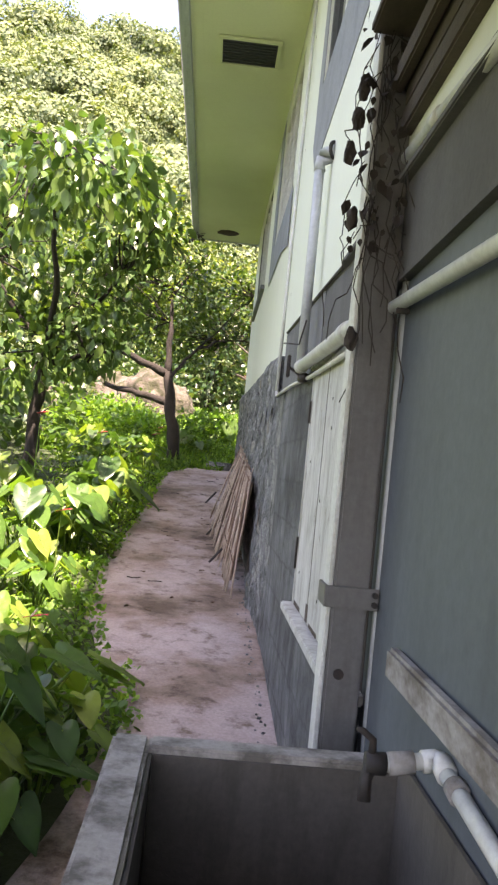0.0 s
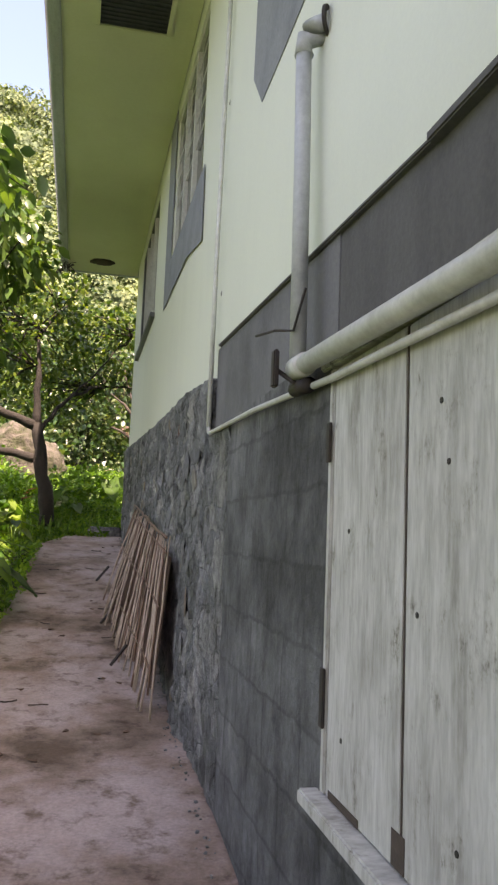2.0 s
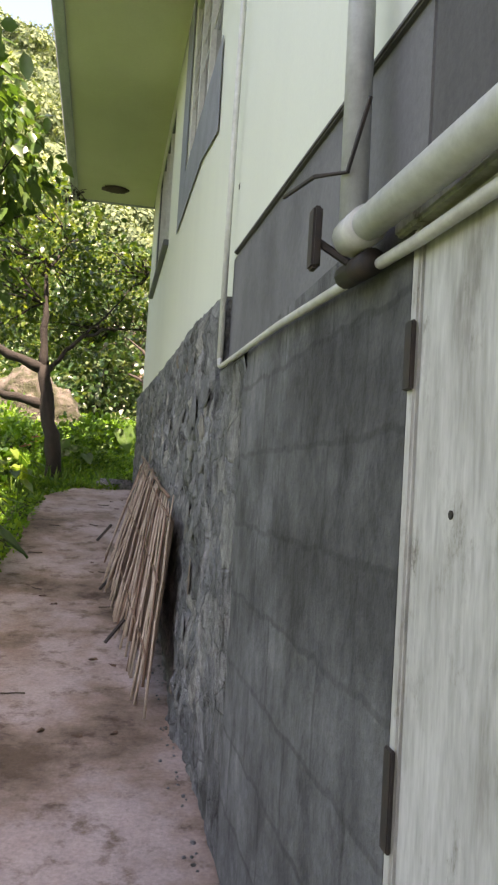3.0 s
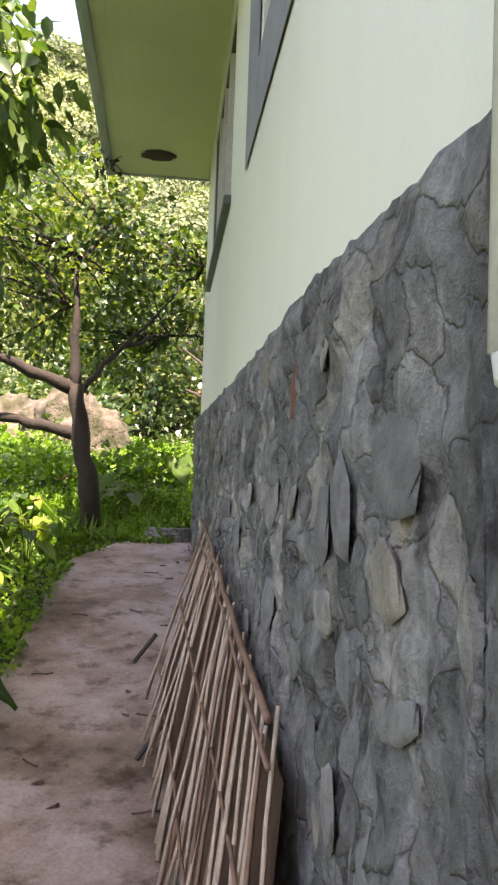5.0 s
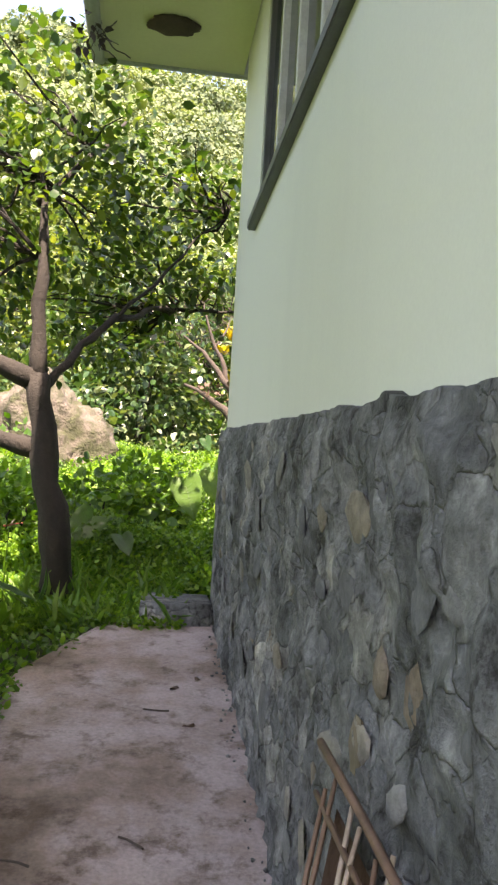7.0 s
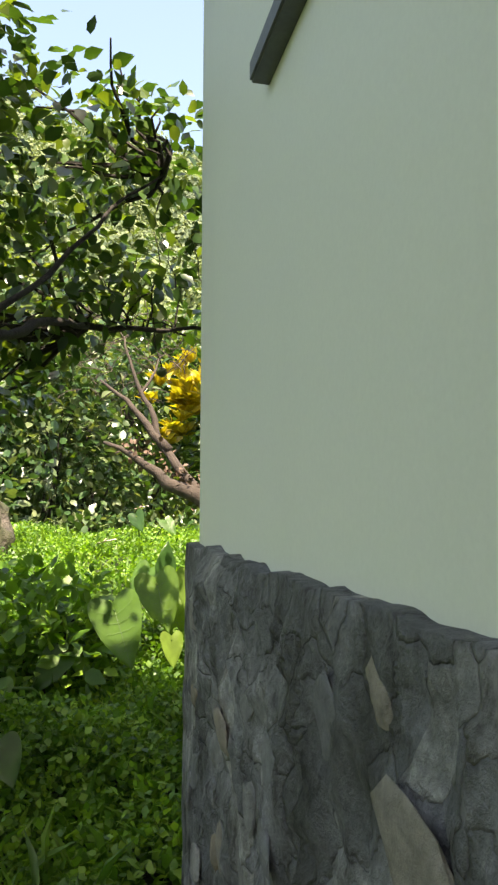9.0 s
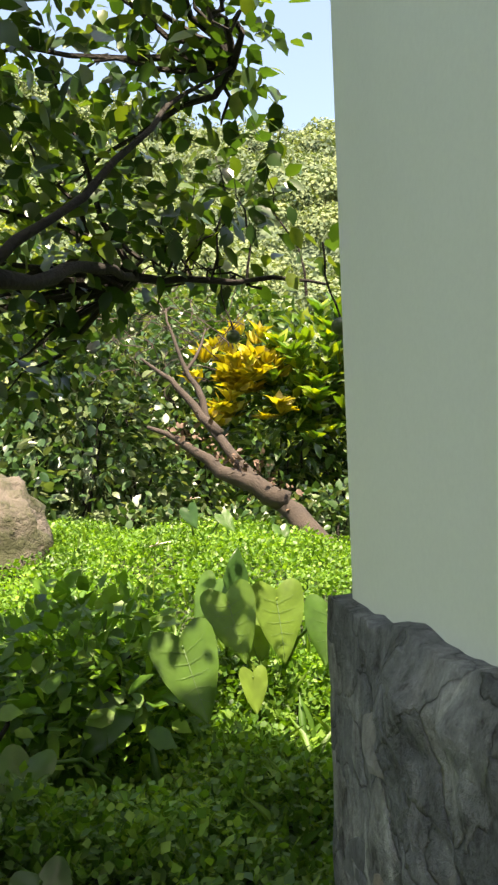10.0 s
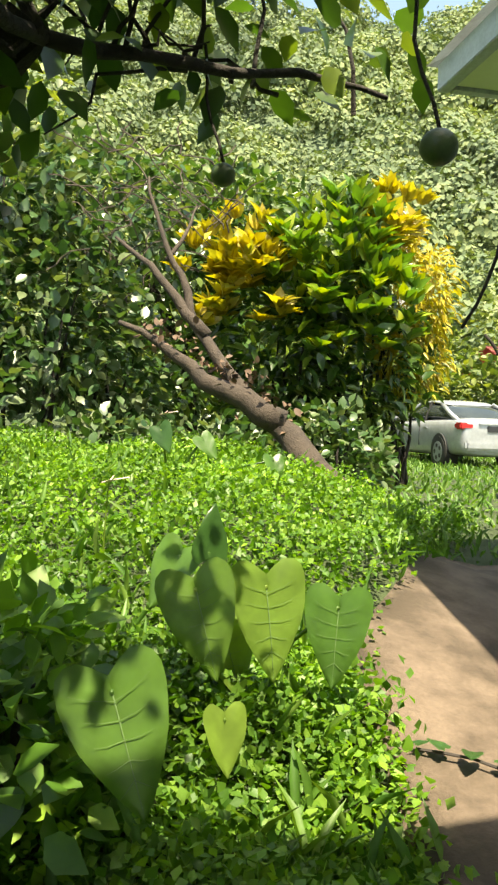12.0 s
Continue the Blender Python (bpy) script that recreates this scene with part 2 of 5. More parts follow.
RUBBER = worn("tyre_rubber", (0.02, 0.02, 0.02), (0.04, 0.035, 0.03), 60, 8, 0.8, 0.5)
REDLENS = worn("red_lens", (0.45, 0.02, 0.025), (0.3, 0.01, 0.01), 20, 3, 0.15, 0.3, None, 0.0)
MAT = worn("reed_mat", (0.13, 0.075, 0.05), (0.06, 0.035, 0.024), 45, 14, 0.85, 0.85, (1, 1, 0.25), 0.8, 0.006)
PLATE = worn("number_plate", (0.02, 0.02, 0.025), (0.03, 0.03, 0.03), 20, 3, 0.4, 0.3)
REDROOF = worn("red_roof", (0.30, 0.07, 0.06), (0.18, 0.06, 0.05), 20, 2, 0.6, 0.5)
TEAL = worn("teal_wall", (0.30, 0.52, 0.46), (0.2, 0.36, 0.32), 20, 2, 0.7, 0.4)
FRUITM = worn("citrus_skin", (0.05, 0.085, 0.03), (0.12, 0.15, 0.04), 120, 10, 0.45, 0.6, None, 0.5, 0.002)
ANTHER = worn("red_spathe", (0.55, 0.03, 0.05), (0.40, 0.02, 0.06), 40, 10, 0.35, 0.4, None, 0.05)
PETAL = worn("pale_petal", (0.72, 0.55, 0.50), (0.6, 0.4, 0.35), 40, 10, 0.5, 0.4, None, 0.05)


def glass_build(n, l, b, out):
    l.new(ramp(n, l, tex(n, l, 3.0), [(0.3, (0.02, 0.025, 0.025)), (0.8, (0.05, 0.06, 0.055))]), b.inputs["Base Color"])
    b.inputs["Roughness"].default_value = 0.06
    b.inputs["Specular IOR Level"].default_value = 0.35


GLASS = shade("dark_glass", glass_build)


def stone_build(n, l, b, out):
    r = n.new("ShaderNodeObjectInfo").outputs["Random"]
    c = ramp(n, l, r, [(0.0, (0.12, 0.125, 0.125)), (0.45, (0.17, 0.18, 0.18)), (0.75, (0.24, 0.24, 0.22)), (0.9, (0.24, 0.21, 0.155)), (1.0, (0.20, 0.15, 0.11))])
    v = ramp(n, l, tex(n, l, 14.0, 6, 0.7), [(0.3, (0.4, 0.4, 0.4)), (0.7, (1.15, 1.15, 1.15))])
    g = tex(n, l, 45.0, 5, 0.7)
    l.new(mix(n, l, 1.0, c, v, "MULTIPLY"), b.inputs["Base Color"])
    b.inputs["Roughness"].default_value = 0.85
    bump(n, l, b, g, 0.9, 0.008)


STONE = shade("rubble_stone", stone_build)
RUST = worn("rust_red_stone", (0.13, 0.062, 0.04), (0.075, 0.04, 0.03), 50, 10, 0.85, 0.7, None, 0.8, 0.006)
OCHRE = worn("ochre_stone", (0.20, 0.17, 0.115), (0.15, 0.13, 0.09), 50, 10, 0.85, 0.7, None, 0.8, 0.006)

L_CITRUS = leafy("citrus_leaf", (0.022, 0.055, 0.014), (0.05, 0.105, 0.02), (0.14, 0.19, 0.03), 0.3, 0.3)
L_BIG = leafy("broad_leaf", (0.04, 0.09, 0.025), (0.07, 0.14, 0.035), (0.13, 0.2, 0.05), 0.35, 0.3)
L_ANTH = leafy("anthurium_leaf", (0.03, 0.08, 0.02), (0.075, 0.16, 0.03), (0.20, 0.28, 0.05), 0.33, 0.4, True)
L_GROUND = leafy("groundcover_leaf", (0.06, 0.15, 0.02), (0.12, 0.25, 0.03), (0.22, 0.36, 0.05), 0.5, 0.4, patch=1.1)
L_SHADE = leafy("shade_shrub_leaf", (0.03, 0.075, 0.025), (0.055, 0.11, 0.035), (0.16, 0.19, 0.10), 0.35, 0.25)
L_CROTON = leafy("croton_green_leaf", (0.05, 0.13, 0.02), (0.12, 0.22, 0.025), (0.32, 0.36, 0.03), 0.35, 0.3)
L_YELLOW = leafy("croton_yellow_leaf", (0.24, 0.20, 0.02), (0.42, 0.31, 0.03), (0.46, 0.42, 0.06), 0.4, 0.3)
L_BUSH = leafy("bush_leaf", (0.045, 0.09, 0.022), (0.11, 0.155, 0.035), (0.24, 0.27, 0.07), 0.5, 0.3, patch=0.5)
# Hill greens are paler and greyer, with distance haze put into the colour.
L_HILL = leafy("hill_canopy_hazed", (0.095, 0.145, 0.08), (0.145, 0.195, 0.105), (0.21, 0.25, 0.13), 0.8, 0.2, patch=0.10)
L_GRASS = leafy("grass_blade", (0.05, 0.13, 0.02), (0.09, 0.19, 0.03), (0.15, 0.24, 0.05), 0.5, 0.35)

VEIN = worn("leaf_vein", (0.11, 0.19, 0.055), (0.08, 0.15, 0.04), 40, 8, 0.5, 0.4, None, 0.05)

APRON = worn("yard_concrete", (0.155, 0.112, 0.082), (0.06, 0.042, 0.028), 50, 2.2, 0.9, 0.95, None, 0.8, 0.008, 0.0, 0.40, 0.60)


# ---- helpers of the scene ----
RNG = np.random.default_rng(7)
rnd = random.Random(11)


def link(name, bm, material, parent=None, label="", smooth=False):
    me = bpy.data.meshes.new(name)
    bm.to_mesh(me)
    bm.free()
    me.materials.append(material)
    if smooth:
        me.polygons.foreach_set("use_smooth", [True] * len(me.polygons))
    ob = new(name, me)
    ob.parent = parent
    if label:
        ob["label"] = label
    return ob


def part(name, bm, material, parent, label="", smooth=False):
    return link(name, bm, material, parent, label, smooth)


def thing(name, label, category, group="", at=(0, 0, 0), kind=""):
    ob = new(name)
    ob.location = at
    return tagged(ob, label, category, group, kind)


def box(x0, x1, y0, y1, z0, z1, bev=0.0, bm=None):
    bm = bm or bmesh.new()
    r = bmesh.ops.create_cube(bm, size=1.0, matrix=Matrix.LocRotScale(((x0 + x1) / 2, (y0 + y1) / 2, (z0 + z1) / 2), None, (x1 - x0, y1 - y0, z1 - z0)))
    if bev:
        ed = list({e for v in r["verts"] for e in v.link_edges})
        bmesh.ops.bevel(bm, geom=ed, offset=bev, segments=2, affect="EDGES")
    return bm


def tube(points, radii, sides=10, bm=None, caps=True):
    """A tube along points with a radius at each."""
    bm = bm or bmesh.new()
    pts = [Vector(p) for p in points]
    if not hasattr(radii, "__len__"):
        radii = [radii] * len(pts)
    rings, side = [], None
    for i, p in enumerate(pts):
        d = (pts[min(i + 1, len(pts) - 1)] - pts[max(i - 1, 0)]).normalized()
        if side is None:
            side = d.orthogonal().normalized()
        side = (side - d * side.dot(d)).normalized()
        up = d.cross(side)
        rings.append([bm.verts.new(p + (side * math.cos(a) + up * math.sin(a)) * radii[i]) for a in (2 * math.pi * k / sides for k in range(sides))])
    for a, b in zip(rings, rings[1:]):
        for k in range(sides):
            bm.faces.new((a[k], a[(k + 1) % sides], b[(k + 1) % sides], b[k]))
    if caps:
        bm.faces.new(rings[0][::-1])
        bm.faces.new(rings[-1])
    return bm


def wander(a, b, n, amount, seed):
    """Points from a to b that wander off the straight line."""
    r = random.Random(seed)
    a, b = Vector(a), Vector(b)
    out, off = [], Vector()
    for i in range(n + 1):
        s = i / n
        off = off * 0.7 + Vector((r.uniform(-1, 1), r.uniform(-1, 1), r.uniform(-1, 1))) * amount
        out.append(a.lerp(b, s) + off * max(0.0, math.sin(math.pi * min(s, 1.0))) ** 0.5 if 0 < i else a.copy())
    return out


LEAF_V = np.array([(0, 0, 0), (-.26, .22, .05), (-.30, .55, .04), (0, 1, -.10), (.30, .55, .04), (.26, .22, .05), (0, .25, 0), (0, .6, -.02)])
LEAF_F = [(0, 6, 1), (1, 6, 7, 2), (2, 7, 3), (0, 5, 6), (5, 4, 7, 6), (4, 3, 7)]
SLIM_V = LEAF_V * np.array([0.45, 1, 1.6])


QUAD_V = np.array([(0, 0, 0), (-.34, .5, .06), (0, 1, -.08), (.34, .5, .06)])
QUAD_F = [(0, 3, 2), (0, 2, 1)]


def leaves(name, where, way, size, material, parent=None, template=LEAF_V, width=1.0, faces=LEAF_F, face=None):
    """One mesh of many single leaves: base points, directions and lengths."""
    where, way, size = np.asarray(where, float), np.asarray(way, float), np.asarray(size, float)
    n = len(where)
    way = way / np.linalg.norm(way, axis=1, keepdims=True)
    ref = RNG.normal(size=(n, 3)) * 0.5 + np.array([0, 0, 1.0]) if face is None else face
    side = np.cross(way, ref)
    side /= np.linalg.norm(side, axis=1, keepdims=True) + 1e-9
    nor = np.cross(side, way)
    t = template * np.array([width, 1, 1])
    v = where[:, None, :] + size[:, None, None] * (t[None, :, 0, None] * side[:, None, :] + t[None, :, 1, None] * way[:, None, :] + t[None, :, 2, None] * nor[:, None, :])
    k = len(template)
    loops = np.concatenate([np.array(f) for f in faces])
    sizes = np.array([len(f) for f in faces])
    idx = (np.arange(n)[:, None] * k + loops[None, :]).ravel()
    tot = np.tile(sizes, n)
    me = bpy.data.meshes.new(name)
    me.vertices.add(n * k)
    me.vertices.foreach_set("co", v.ravel())
    me.loops.add(len(idx))
    me.loops.foreach_set("vertex_index", idx)
    me.polygons.add(len(tot))
    me.polygons.foreach_set("loop_start", np.concatenate([[0], np.cumsum(tot)[:-1]]))
    me.polygons.foreach_set("loop_total", tot)
    me.update(calc_edges=True)
    me.validate()
    me.materials.append(material)
    ob = new(name, me)
    ob.parent = parent
    if parent:
        ob["kind"] = "stuff"
    return ob


def in_blobs(blobs, n, shell=0.55):
    """Points in and on a set of lumps (x, y, z, rx, ry, rz), most of them near the skin, with the outward way."""
    w = np.array([b[3] * b[4] * b[5] for b in blobs]) ** 0.67
    pick = RNG.choice(len(blobs), n, p=w / w.sum())
    b = np.array(blobs)[pick]
    d = RNG.normal(size=(n, 3))
    d /= np.linalg.norm(d, axis=1, keepdims=True)
    r = shell + (1 - shell) * RNG.random(n) ** 0.6
    r *= 1 + 0.14 * np.sin(d[:, 0] * 7 + pick) * np.sin(d[:, 2] * 6 + 2 * pick) + 0.12 * RNG.normal(size=n)
    return b[:, :3] + d * r[:, None] * b[:, 3:6], d


GY = [-60, -4, 0, 3.5, 5, 6.5, 8, 10.3, 11.5, 12.5, 15.6, 17, 20, 30, 60, 400]
GZ = [0.0, 0.12, 0.2, 0.48, 0.61, 0.75, 0.97, 1.40, 1.58, 1.72, 2.0, 2.22, 2.38, 2.38, 2.8, 4.0]


def ground_z(x, y):
    """Height of the ground; it climbs along the walk and swells a little off the path."""
    z = np.interp(y, GY, GZ) * 0.6 + (np.interp(np.asarray(y) - 0.6, GY, GZ) + np.interp(np.asarray(y) + 0.6, GY, GZ)) * 0.2
    x_, y_ = np.asarray(x), np.asarray(y)
    z = z + 0.42 * np.clip((y_ - 14.6) / 3.2, 0, 1) * np.clip((2.9 - x_) / 1.3, 0, 1) * np.clip((25 - y_) / 3, 0, 1)
    return z + np.where(np.asarray(x) < -0.9, np.minimum(0.12, (-0.9 - np.asarray(x)) * 0.15), 0.0)


def grid(xs, ys, fz, name, material, smooth=True):
    X, Y = np.meshgrid(xs, ys)
    Z = fz(X, Y)
    nx, ny = len(xs), len(ys)
    v = np.stack([X, Y, Z], -1).reshape(-1, 3)
    i = np.arange((ny - 1) * nx).reshape(ny - 1, nx)[:, :-1].ravel()
    f = np.stack([i, i + 1, i + 1 + nx, i + nx], -1)
    me = bpy.data.meshes.new(name)
    me.from_pydata(v.tolist(), [], f.tolist())
    me.materials.append(material)
    if smooth:
        me.polygons.foreach_set("use_smooth", [True] * len(me.polygons))
    return new(name, me)


def rough_noise(x, y, s):
    return np.array([noise.noise((a * s, b * s, 3.1)) for a, b in zip(np.ravel(x), np.ravel(y))]).reshape(np.shape(x))


# ---- ground and path ----
gx = np.concatenate([np.linspace(-300, -12, 10), np.linspace(-10, -1.5, 24), np.linspace(-1.3, 4, 36), np.linspace(4.5, 14, 16), np.linspace(20, 300, 10)])
gy = np.concatenate([np.linspace(-120, -6, 8), np.linspace(-4, 24, 150), np.linspace(25, 60, 24), np.linspace(70, 300, 10)])


def ground_h(X, Y):
    h = ground_z(X, Y) - 0.05
    rough = (X < -0.75) | ((Y > 11.8) & (X < 1.0))
    return h + np.where(rough & (np.abs(X) < 12), 0.05 * rough_noise(X, Y, 1.7), 0)


tagged(grid(gx, gy, ground_h, "ground", SOIL), "dark soil with leaf litter under the plants", "ground", kind="structure")


def path_sheet(name, ys, left, right, label, material):
    """A worn concrete path with wavering edges and a small thickness."""
    bm = bmesh.new()
    rows = []
    for y in ys:
        a, b = left(y), right(y)
        row = []
        for k in range(15):
            x = a + (b - a) * k / 14
            z = float(ground_z(x, y)) + 0.008 * noise.noise((x * 3, y * 3, 0))
            row.append(bm.verts.new((x, y, z)))
        low = [bm.verts.new((row[0].co.x - 0.02, y, row[0].co.z - 0.12)), bm.verts.new((row[-1].co.x + 0.02, y, row[-1].co.z - 0.12))]
        rows.append([low[0]] + row + [low[1]])
    for r, q in zip(rows, rows[1:]):
        for k in range(len(r) - 1):
            bm.faces.new((r[k], r[k + 1], q[k + 1], q[k]))
    bm.faces.new(rows[0])
    bm.faces.new(rows[-1][::-1])
    return tagged(link(name, bm, material, smooth=True), label, "path", kind="structure")


def left_edge(y):
    return float(np.interp(y, [-4, 1.0, 3.0, 3.7, 4.3, 4.9, 5.5, 6.8, 8.3, 10.4, 11.2, 11.7, 12.0, 12.25], [-0.62, -0.62, -0.30, -0.16, -0.30, -0.46, -0.64, -0.71, -0.62, -0.52, -0.52, -0.30, -0.12, 0.12])) + 0.04 * noise.noise((y * 1.6, 0, 4))


path_sheet("pavement", np.linspace(-4, 12.25, 114), left_edge, lambda y: 0.56 - 0.06 * max(0.0, y - 11.9), "worn pinkish concrete path stained brown beside the house", CONCRETE)


def yard_edge(y):
    return float(np.interp(y, [11.95, 13, 14.5, 15.6, 17, 18.5], [0.55, 0.98, 1.33, 1.46, 2.35, 3.6])) + 0.06 * noise.noise((y * 2.1, 0, 9))


path_sheet("pavement_yard", np.linspace(12.52, 17.3, 44), yard_edge, lambda y: 5.2, "sunlit concrete apron round the house corner", APRON)

# ---- house ----
TOP = [(4.9, 2.46), (5.38, 2.48), (6.4, 2.565), (8.3, 2.615), (12.5, 2.82)]


def stone_top(y):
    return float(np.interp(y, [a for a, b in TOP], [b for a, b in TOP])) + 0.018 * noise.noise((y * 5, 1, 1)) + 0.011 * noise.noise((y * 16, 2, 1))


def wall_boxes(x0, x1, y0, y1, z0, z1, holes):
    """Wall pieces round rectangular openings (y0, y1, z0, z1)."""
    bm = bmesh.new()
    y = y0
    for a, b, c, d in sorted(holes):
        box(x0, x1, y, a, z0, z1, bm=bm)
        box(x0, x1, a, b, z0, c, bm=bm)
        box(x0, x1, a, b, d, z1, bm=bm)
        y = b
    box(x0, x1, y, y1, z0, z1, bm=bm)
    return bm


WINDOWS = [(3.25, 4.55, 3.95, 5.15), (6.35, 7.95, 3.95, 5.15), (9.45, 11.45, 3.90, 5.15)]
up = wall_boxes(0.53, 0.73, -4, 5.38, 2.50, 5.40, WINDOWS[:1])
for v in up.verts:
    if abs(v.co.z - 2.50) < 0.01:
        v.co.z = float(np.interp(v.co.y, [-4, 3.0, 5.38], [2.42, 2.505, 2.64]))
y_ = 5.38
for a, b, c, d in WINDOWS[1:]:
    box(0.537, 0.73, y_, a, 2.45, 5.40, bm=up)
    box(0.537, 0.73, a, b, 2.45, c, bm=up)
    box(0.537, 0.73, a, b, d, 5.40, bm=up)
    y_ = b
box(0.537, 0.73, y_, 12.45, 2.45, 5.40, bm=up)
upper = tagged(link("wall_west", up, CREAM), "pale cream painted upper house wall with faint streaks", "wall", kind="structure")

low = bmesh.new()
box(0.518, 0.72, 3.57, 5.36, 0.1, 2.22, bm=low)
box(0.515, 0.73, 2.20, 3.57, 0.1, 1.10, bm=low)
lower = tagged(link("wall_lower", low, PLASTER), "dark grey cement-plastered lower wall, rough and patchy", "wall", kind="structure")
ledge = bmesh.new()
box(0.534, 0.72, 3.572, 5.425, 2.222, 2.625, bm=ledge)
tagged(link("wall_ledge", ledge, LEDGE), "smooth pale grey cement band under the cream wall", "wall", kind="structure")
st = bmesh.new()
box(0.538, 0.722, -4, 3.57, 2.222, 2.57, bm=st)
tagged(link("wall_strip", st, STRIP), "bare grey plaster strip under the cream wall", "wall", kind="structure")
pn = bmesh.new()
box(0.562, 0.73, -4, 2.20, -0.1, 2.22, bm=pn)
tagged(link("wall_panel", pn, PANEL), "smooth blue-grey painted wall beside the tub", "wall", kind="structure")
backing = bmesh.new()
box(0.60, 0.74, 5.40, 12.44, 0.3, 2.5, bm=backing)
box(0.56, 5.0, 12.30, 12.50, 0.6, 5.4, bm=backing)
box(3.25, 3.45, 12.5, 16.2, 1.0, 5.4, bm=backing)
box(3.45, 6.0, 16.0, 16.2, 1.0, 5.4, bm=backing)
box(4.9, 5.0, -4, 12.3, -0.2, 5.4, bm=backing)
box(0.73, 4.9, -4.2, -4.0, -0.2, 5.4, bm=backing)
tagged(link("wall_inner", backing, CREAM), "plain cream walls of the far house sides", "wall", kind="structure")
room = bmesh.new()
box(1.6, 1.65, -3.9, 12.2, 2.7, 5.35, bm=room)
box(0.73, 1.6, -3.9, 12.2, 2.65, 2.70, bm=room)
tagged(link("wall_room", room, PATCH), "dim room walls behind the windows", "wall", kind="structure")

# drip lip along the foot of the cream wall
lip = bmesh.new()
box(0.512, 0.545, -4, 3.0, 2.490, 2.512, 0.004, lip)
box(0.521, 0.545, 3.0, 5.36, 2.494, 2.508, 0.004, lip)
for v in lip.verts:
    v.co.z += float(np.interp(v.co.y, [-4, 3.0, 5.38], [-0.08, 0.0, 0.135])) + 0.006 * noise.noise((v.co.y * 3, 0, 0))
tagged(link("trim", lip, STRIP), "rough grey cement lip under the cream wall", "trim", kind="structure")


def face_x(y, z):
    """Where the rough stone face stands at a height along the wall."""
    d, _ = noise.voronoi((0.7, y * 4.2, z * 3.4))
    edge = min((d[1] - d[0]) * 3.0, 1.0)
    x = 0.484 - 0.016 * edge - 0.026 * noise.noise((2, y * 2.6, z * 2.0)) + 0.030 * abs(noise.noise((5, y * 9, z * 5.5))) ** 0.7 - 0.014 * noise.noise((6, y * 22, z * 13)) - 0.007 * noise.noise((7, y * 47, z * 33))
    fade = min(max((y - 4.92) / 0.75, 0.0), 1.0)
    end = min(max((y - 12.0) / 0.45, 0.0), 1.0) * 0.85
    x += (0.500 - x) * end
    return 0.5195 + (x - 0.5195) * fade


def rubble():
    """The rough stone face: a relief of lumps behind the single stones."""
    bm = bmesh.new()
    ys = np.linspace(4.92, 12.50, 340)
    n = 96
    cols = []
    for y in ys:
        zt, zb = (stone_top(y) if y > 5.43 else 2.19), float(ground_z(0.5, y)) - 0.1
        col = []
        for k in range(n):
            z = zb + (zt - zb) * k / (n - 1)
            x = face_x(y, z)
            x += (0.503 - x) * max(0.0, 1 - (zt - z) / 0.07) * 0.85
            col.append(bm.verts.new((x, y, z)))
        col.append(bm.verts.new((0.56, y, zt + 0.004)))
        cols.append(col)
    for a, b in zip(cols, cols[1:]):
        for k in range(n):
            bm.faces.new((a[k], a[k + 1], b[k + 1], b[k]))
    end = [bm.verts.new((0.62, 12.50, v.co.z)) for v in cols[-1][:-1]]
    for k in range(n - 1):
        bm.faces.new((cols[-1][k], cols[-1][k + 1], end[k + 1], end[k]))
    return link("wall_stone", bm, MORTAR, smooth=True)


stone_wall = tagged(rubble(), "grey rubble stone foundation wall smeared with cement", "wall", kind="structure")

# soffit, fascia, roof
sf = bmesh.new()
box(-0.42, 0.53, -4, 12.66, 5.30, 5.34, bm=sf)
soffit = tagged(link("soffit", sf, SOFFIT), "cream boarded soffit under the eave, water-stained and tinted with bounced green", "soffit", kind="structure")
for k in range(12):
    part("soffit_batten", box(-0.40 + k * 0.08, -0.398 + k * 0.08, -4, 12.64, 5.2975, 5.2997), SOFFIT, soffit)
fa = bmesh.new()
box(-0.50, -0.42, -4, 12.70, 5.27, 5.50, 0.008, fa)
box(-0.53, -0.502, -4, 12.70, 5.40, 5.52, 0.006, fa)
box(-0.42, 5.2, 12.66, 12.70, 5.285, 5.50, 0.006, fa)
tagged(link("fascia", fa, FASCIA), "weathered grey-white fascia boards along the eave", "fascia", kind="structure")
rf = bmesh.new()
ro = [rf.verts.new(c) for c in ((-0.56, -4.2, 5.53), (-0.56, 12.78, 5.53), (2.4, 12.78, 6.5), (2.4, -4.2, 6.5), (5.4, 12.78, 5.53), (5.4, -4.2, 5.53))]
rf.faces.new((ro[0], ro[1], ro[2], ro[3]))
rf.faces.new((ro[3], ro[2], ro[4], ro[5]))
rf.faces.new((ro[1], ro[4], ro[2]))
rr = bmesh.ops.solidify(rf, geom=rf.faces[:], thickness=0.04)
tagged(link("roof", rf, ROOF), "grey sheet metal roof over the house", "roof", kind="structure")
wing = thing("roof_wing", "pale green-cream eave corner of the house wing roof", "roof", at=(0.12, 0, 0), kind="structure")
part("soffit_board", box(2.34, 6.2, 12.72, 16.92, 5.27, 5.30), SOFFIT, wing)
part("fascia_board", box(2.25, 2.33, 12.72, 17.0, 5.25, 5.42, 0.006), FASCIA, wing)
part("fascia_board", box(2.335, 6.2, 16.93, 17.0, 5.25, 5.42, 0.006), FASCIA, wing)
wr = bmesh.new()
q = [wr.verts.new(c) for c in ((2.2, 12.72, 5.43), (2.2, 17.06, 5.43), (4.2, 15.2, 6.2), (4.2, 12.72, 6.2), (6.4, 17.06, 5.43), (6.4, 12.72, 5.43))]
wr.faces.new((q[0], q[1], q[2], q[3]))
wr.faces.new((q[1], q[4], q[2]))
